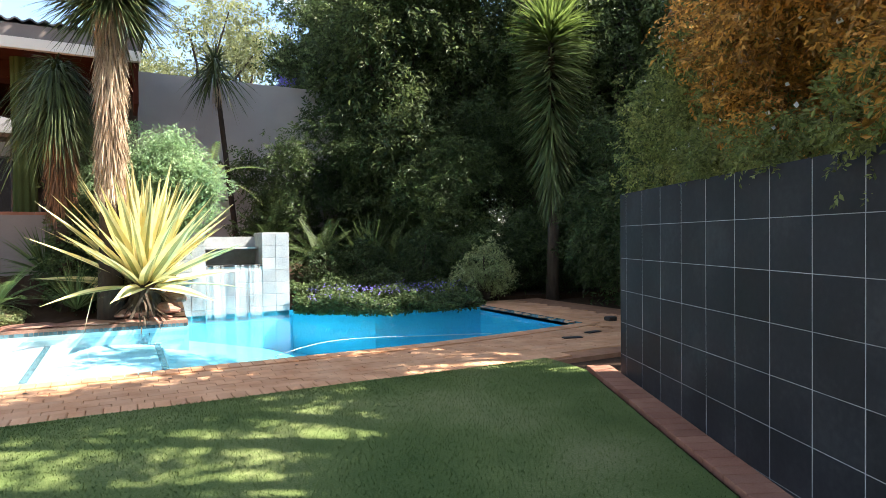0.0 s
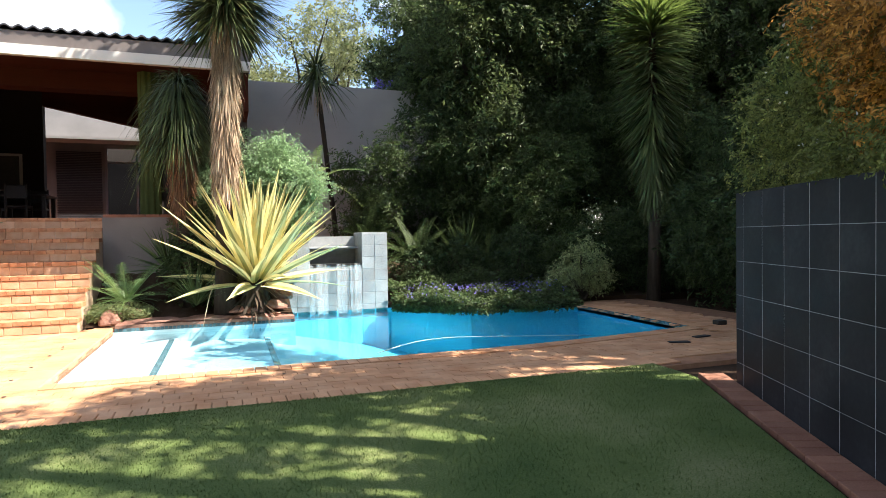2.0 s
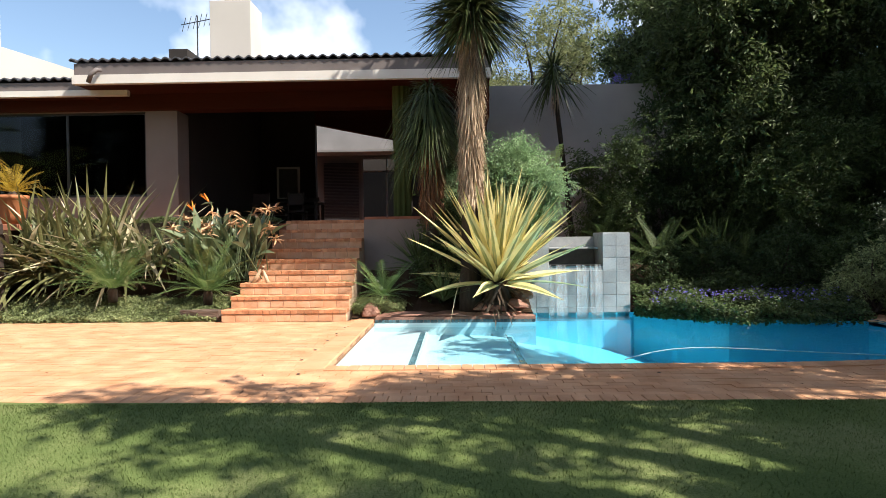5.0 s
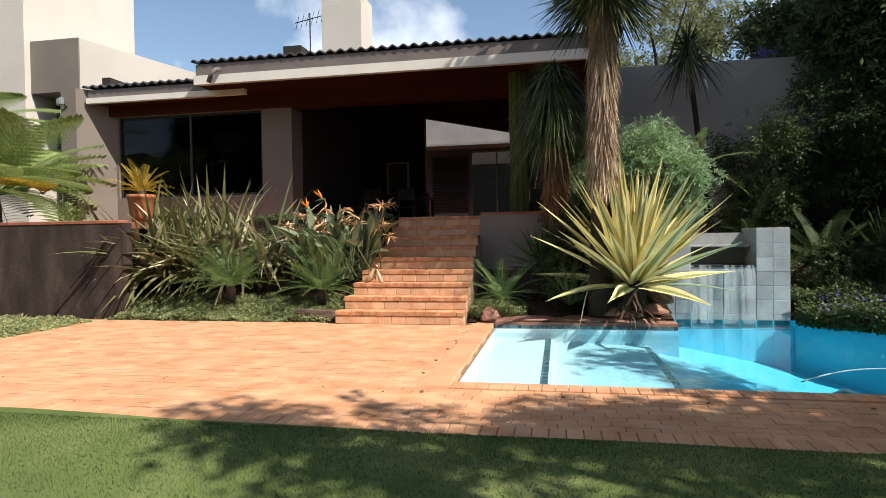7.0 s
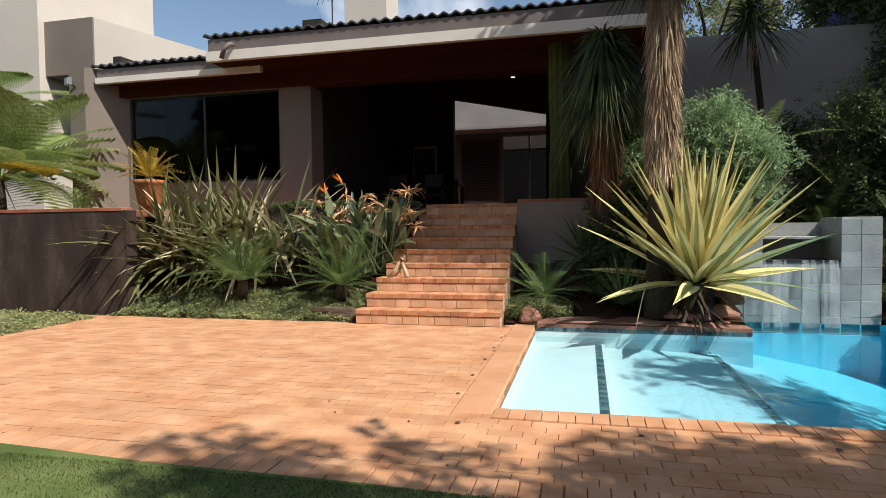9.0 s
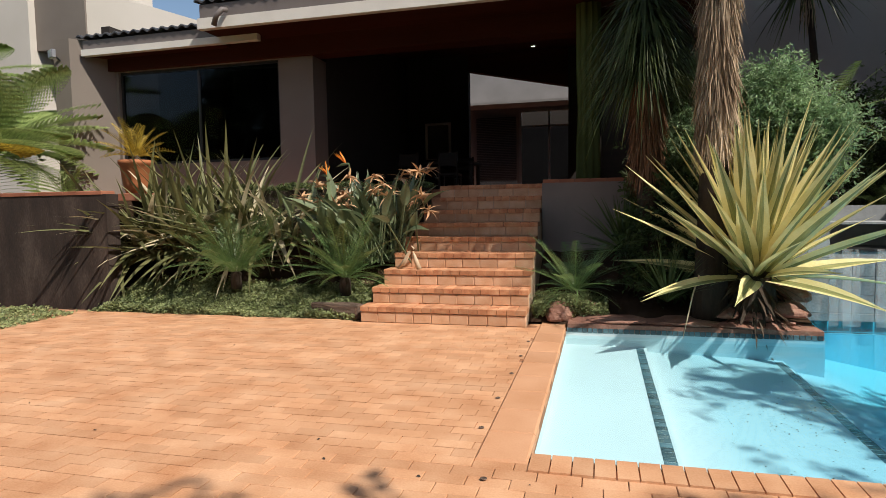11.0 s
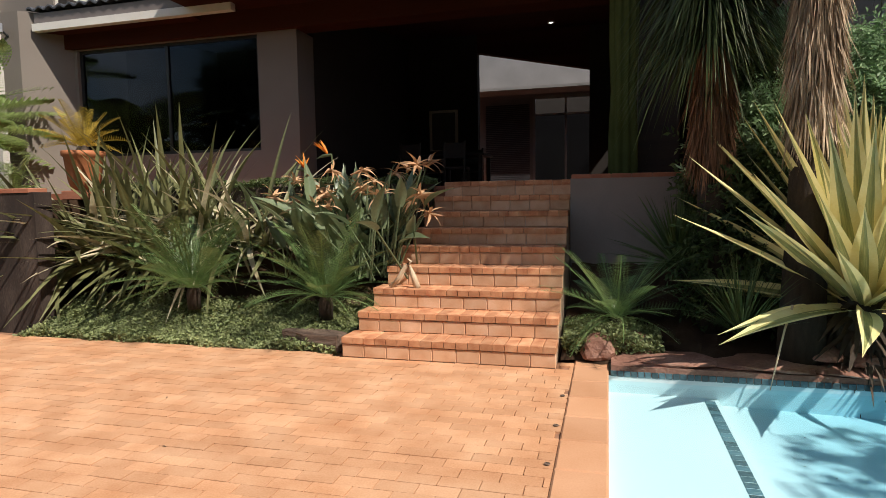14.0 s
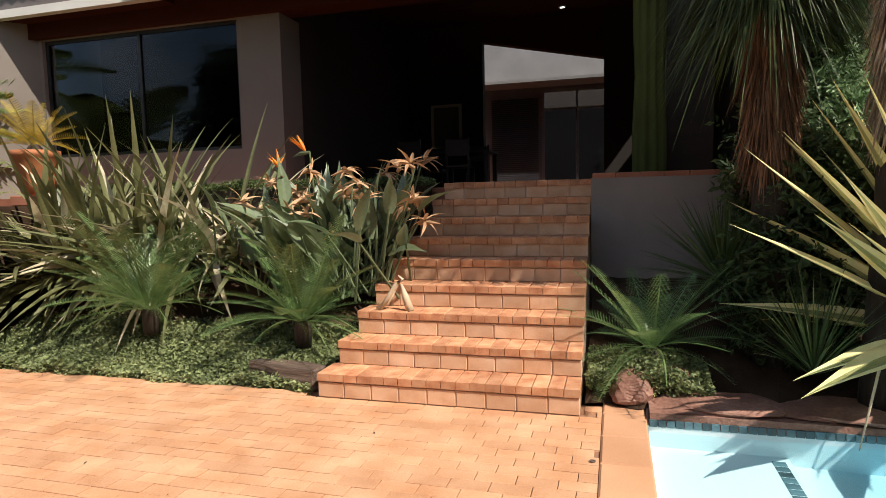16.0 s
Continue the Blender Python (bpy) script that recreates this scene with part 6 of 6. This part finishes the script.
# soldier course along the lawn and headers along the pool rim
soldiers = 0
for i in range(-98, 62):
    x = i * 0.109
    y = edge_y(x) + 0.115
    if x < 4.9:
        if -1.8 < x < 2.6:
            piece("edge_paver", SOLDIER, patio, pose(x, y, R6.uniform(0.003, 0.006), 0, 0, R6.uniform(-0.8, 0.8)))
        else:
            far_paver(x, y, 0.0525, 0.1065, 0.004)
for i in range(0, 67):
    x = POOL_X0 + 0.06 + i * 0.109
    y = pool_near(x) - 0.115
    far_paver(x, y, 0.052, 0.1065, 0.012)
for i in range(0, 26):
    far_paver(POOL_X1 + 0.115, POOL_NEAR + 0.30 + i * 0.109, 0.1065, 0.052, 0.012)
# infill between the bent rim and the straight courses
for x in np.arange(3.5, 7.5, STRETCH):
    for k in range(6):
        y = pool_near(min(x, POOL_X1)) - 0.28 - COURSE * k
        if y > POOL_NEAR - 0.24 and x < POOL_X1:
            far_paver(x, y, 0.1065, 0.052, 0.002)
tagged(part("paver_field", mesh_arrays("paver_field", verts, faces, PAVER_JOINED), PAVER_JOINED, patio), kind="stuff")
# coping slabs along the pool's shallow end
SLAB = slab_mesh("coping_slab", 0.282, 0.395, 0.06, COPING, 0.012)
for k in range(10):
    piece("coping_slab", SLAB, patio, pose(POOL_X0 - 0.141, 6.47 + 0.40 * k, 0.012, 0, 0, R6.uniform(-0.3, 0.3)))

# brick strip along the tiled wall, its shade put into a darker red
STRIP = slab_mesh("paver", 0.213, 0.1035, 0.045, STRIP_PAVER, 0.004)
strip = tagged(new("brick_strip"), "strip of red pavers along the tiled wall, shade put into their darker colour", "paving", kind="structure")
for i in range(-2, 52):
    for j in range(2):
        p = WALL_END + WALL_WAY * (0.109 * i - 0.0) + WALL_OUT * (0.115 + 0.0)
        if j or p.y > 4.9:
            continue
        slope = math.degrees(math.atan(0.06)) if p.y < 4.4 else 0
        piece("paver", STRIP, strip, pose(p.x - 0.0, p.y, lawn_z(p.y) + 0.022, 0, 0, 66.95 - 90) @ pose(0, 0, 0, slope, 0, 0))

# steps: riser blocks and brick-on-edge nosings
BLOCK = slab_mesh("riser_block", 0.214, 0.114, 0.05, STEP_BRICK, 0.004)
NOSE = slab_mesh("nosing_brick", 0.104, GOING + 0.02, 0.060, NOSE_BRICK, 0.005)
for k in range(9):
    y, x0, x1 = STEP_Y + GOING * k, step_left(k), STEP_X1
    n = round((x1 - x0) / 0.109)
    w = (x1 - x0) / n
    for i in range(n):
        piece("nosing_brick", NOSE, steps, pose(x0 + w * (i + 0.5), y - 0.008 + (GOING + 0.02) / 2, step_z(k + 1) + R6.uniform(-0.002, 0.002), 0, 0, R6.uniform(-0.4, 0.4)) @ Matrix.Diagonal((w / 0.109, 1, 1, 1)))
    n = round((x1 - x0) / 0.222)
    w = (x1 - x0) / n
    for i in range(n):
        piece("riser_block", BLOCK, steps, pose(x0 + w * (i + 0.5), y + 0.002, step_z(k) + 0.060, 90, 0, 0) @ Matrix.Diagonal((w / 0.222, 1, 1, 1)))
# terrace edge tiles
EDGE = slab_mesh("edge_tile", 0.21, 0.24, 0.05, CLAY_COPING, 0.008)
terr = tagged(new("terrace_edge"), "row of red clay tiles capping the terrace edge", "paving", kind="structure")
for i in range(13):
    piece("edge_tile", EDGE, terr, pose(STEP_X1 + 0.12 + 0.215 * i, TERRACE_Y + 0.12, TERRACE_Z + 0.045))
for i in range(33):
    piece("edge_tile", EDGE, terr, pose(-13.95 + 0.215 * i, 10.13, 1.625))

# slate tiles on the garden wall
TW, TH = 0.326, 0.2786
TILE = slab_mesh("tile", TW - 0.008, TH - 0.004, 0.002, SLATE, 0.0006)
CUT_TILE = slab_mesh("tile", 0.128, TH - 0.004, 0.002, SLATE, 0.0006)
for i in range(18):
    for j in range(7):
        s, z = 0.124 + TW * (i - 0.5), WALL_TOP - TH * (j + 0.5)
        if i == 0:
            s = 0.056
        p = WALL_END + WALL_WAY * s
        piece("tile", TILE if i else CUT_TILE, tile_wall, pose(p.x, p.y, z, 90, 0, 66.95 - 180) @ pose(R6.uniform(-0.0003, 0.0003), 0, R6.uniform(-0.001, 0.0005), R6.uniform(-0.15, 0.15), R6.uniform(-0.15, 0.15), 0))
ETILE = slab_mesh("tile", 0.268, TH - 0.006, 0.012, SLATE, 0.002)
for j in range(7):
    p = WALL_END - WALL_OUT * 0.14
    piece("tile", ETILE, tile_wall, pose(p.x - WALL_WAY.x * 0.012, p.y - WALL_WAY.y * 0.012, WALL_TOP - TH * (j + 0.5), 90, 0, 66.95 + 90))

# fountain tiles
FT = slab_mesh("tile", 0.225, 0.205, 0.012, FOUNTAIN_TILE, 0.003)
CAPT = slab_mesh("cap_tile", 0.225, 0.23, 0.02, FOUNTAIN_TILE, 0.004)
FW = (FX1 - FX0) / 8
for i in range(8):
    for j in range(8):
        x, z = FX0 + FW * (i + 0.5), 1.318 - 0.105 - 0.21 * j
        if FX0 + 0.45 < x < PIL and z > 0.72:
            continue
        piece("tile", FT, fountain, pose(x, FOUNT_Y, z, 90, 0, 0) @ Matrix.Diagonal((FW / 0.2315, 1, 1, 1)))
for i in range(2):
    for j in range(3):
        piece("cap_tile", CAPT, fountain, pose(PIL + 0.113 + 0.226 * i, FOUNT_Y + 0.12 + 0.245 * j, 1.335))
        piece("cap_tile", CAPT, fountain, pose(FX0 + 0.113 + 0.226 * i, FOUNT_Y + 0.12 + 0.245 * j, 1.335))
for j in range(3):
    for k in range(7):
        piece("tile", FT, fountain, pose(FX1 + 0.012, FOUNT_Y + 0.125 + 0.24 * j, 1.318 - 0.105 - 0.21 * k, 90, 0, 90))
part("spout_lip", boxes((FX0 + 0.455, FOUNT_Y + 0.30, 1.05, PIL - 0.005, FOUNT_Y + 0.655, 1.085), bevel=0.006), FOUNTAIN_TILE, fountain, "flat overhanging slab above the weir")
part("weir_tray", boxes((FX0 + 0.455, FOUNT_Y + 0.0, 0.763, PIL - 0.005, FOUNT_Y + 0.655, 0.785)), DARK_METAL, fountain, "dark shallow water tray")
fall_bm = bmesh.new()
cols = []
for i in range(41):
    x = FX0 + 0.50 + (PIL - 0.04 - FX0 - 0.50) * i / 40
    cols.append([fall_bm.verts.new((x + 0.004 * math.sin(i * 1.9 + z * 9), FOUNT_Y - 0.018 - 0.06 * (1 - z / 0.79) ** 0.5 * (0.9 + 0.06 * math.sin(i * 0.9)), z)) for z in (0.79, 0.77, 0.6, 0.4, 0.2, 0.0, WATER_Z)])
for a, b in zip(cols, cols[1:]):
    for k in range(6):
        fall_bm.faces.new((a[k], b[k], b[k + 1], a[k + 1]))
# strands of falling water, sun glints put into their white colour
SUNLIT_STRAND = material("sunlit_white_water", ((0.70, 0.76, 0.80), (0.88, 0.91, 0.93)), 0.25, 6.0, 60.0, 0.1, translucent=0.5)
fn, fl = SUNLIT_STRAND.node_tree.nodes, SUNLIT_STRAND.node_tree.links
veil, veil_mix = fn.new("ShaderNodeBsdfTransparent"), fn.new("ShaderNodeMixShader")
veil_mix.inputs["Fac"].default_value = 0.28
fl.new(veil.outputs["BSDF"], veil_mix.inputs[1])
fl.new(fn["Material Output"].inputs["Surface"].links[0].from_socket, veil_mix.inputs[2])
fl.new(veil_mix.outputs["Shader"], fn["Material Output"].inputs["Surface"])
strand_r = random.Random(8)
for k in range(13):
    x, w = PIL - 0.06 - 1.0 * strand_r.random() ** 1.9, strand_r.uniform(0.015, 0.06)
    zs = [0.79, 0.74, 0.55, 0.35, 0.15, WATER_Z]
    strand = bmesh.new()
    rows = [[strand.verts.new((x + s * w * (0.5 + 0.5 * j / 5) + 0.03 * strand_r.random() * j / 5, FOUNT_Y - 0.03 - 0.075 * (1 - z / 0.79) ** 0.5, z)) for s in (-1, 0, 1)] for j, z in enumerate(zs)]
    for a, b in zip(rows, rows[1:]):
        for i in range(2):
            strand.faces.new((a[i], a[i + 1], b[i + 1], b[i]))
    part("water_strand", strand, SUNLIT_STRAND, fountain, smooth=True)
part("pool_lining", boxes((FX0, FOUNT_Y - 0.025, -1.9, FX1 + 0.03, FOUNT_Y + 0.012, WATER_Z - 0.10)), DEPTH_BLUE, fountain, "pool lining below the waterline, blue of the water depth put into its colour")
part("water_sheet", fall_bm, FALL, fountain, "thin falling sheet of water", True)

# mosaic bands in the pool
mosaic = tagged(new("mosaic_band"), "band of small dark glass mosaic at the waterline", "tiles", kind="structure")
MT = slab_mesh("mosaic_tile", 0.048, 0.048, 0.008, MOSAIC, 0.002)
for i in range(46):
    piece("mosaic_tile", MT, mosaic, pose(POOL_X0 + 0.04 + 0.0535 * i, POOL_FAR - 0.004, -0.012, 90, 0, 0))
for i in range(50):
    piece("mosaic_tile", MT, mosaic, pose(POOL_X1 - 0.004, 6.78 + 0.0535 * i, -0.015, 90, 0, -90))
for x, z in ((-0.03, -0.166), (1.27, -0.246)):
    for i in range(45):
        piece("mosaic_tile", MT, mosaic, pose(x + 0.0, 6.46 + 0.0735 * i, z, 0, 0, 0) @ Matrix.Diagonal((1.6, 1.33, 1, 1)))

# grass blades over the turf
gn = 170000
gx, gy = rng.uniform(-7.0, 4.6, gn), 5.0 - 4.6 * rng.random(gn) ** 1.5
right = np.minimum(WALL_END.x + WALL_WAY.x * (WALL_END.y - gy) / -WALL_WAY.y - 0.30, 4.5)
ok = (gx < right) & (gy < LAWN_Y + 0.42 * np.maximum(0.0, (-1.5 - gx) / 9) - 0.0)
gx, gy = gx[ok], gy[ok]
base = np.stack([gx, gy, np.array([lawn_z(v) for v in gy]) + 0.008], -1)
blades("grass", base, ways(len(base), 45, 88), rng.uniform(0.014, 0.030, len(base)), 0.005, 0.25, GRASS, lawn, 2, "short mown grass blades", "stuff")
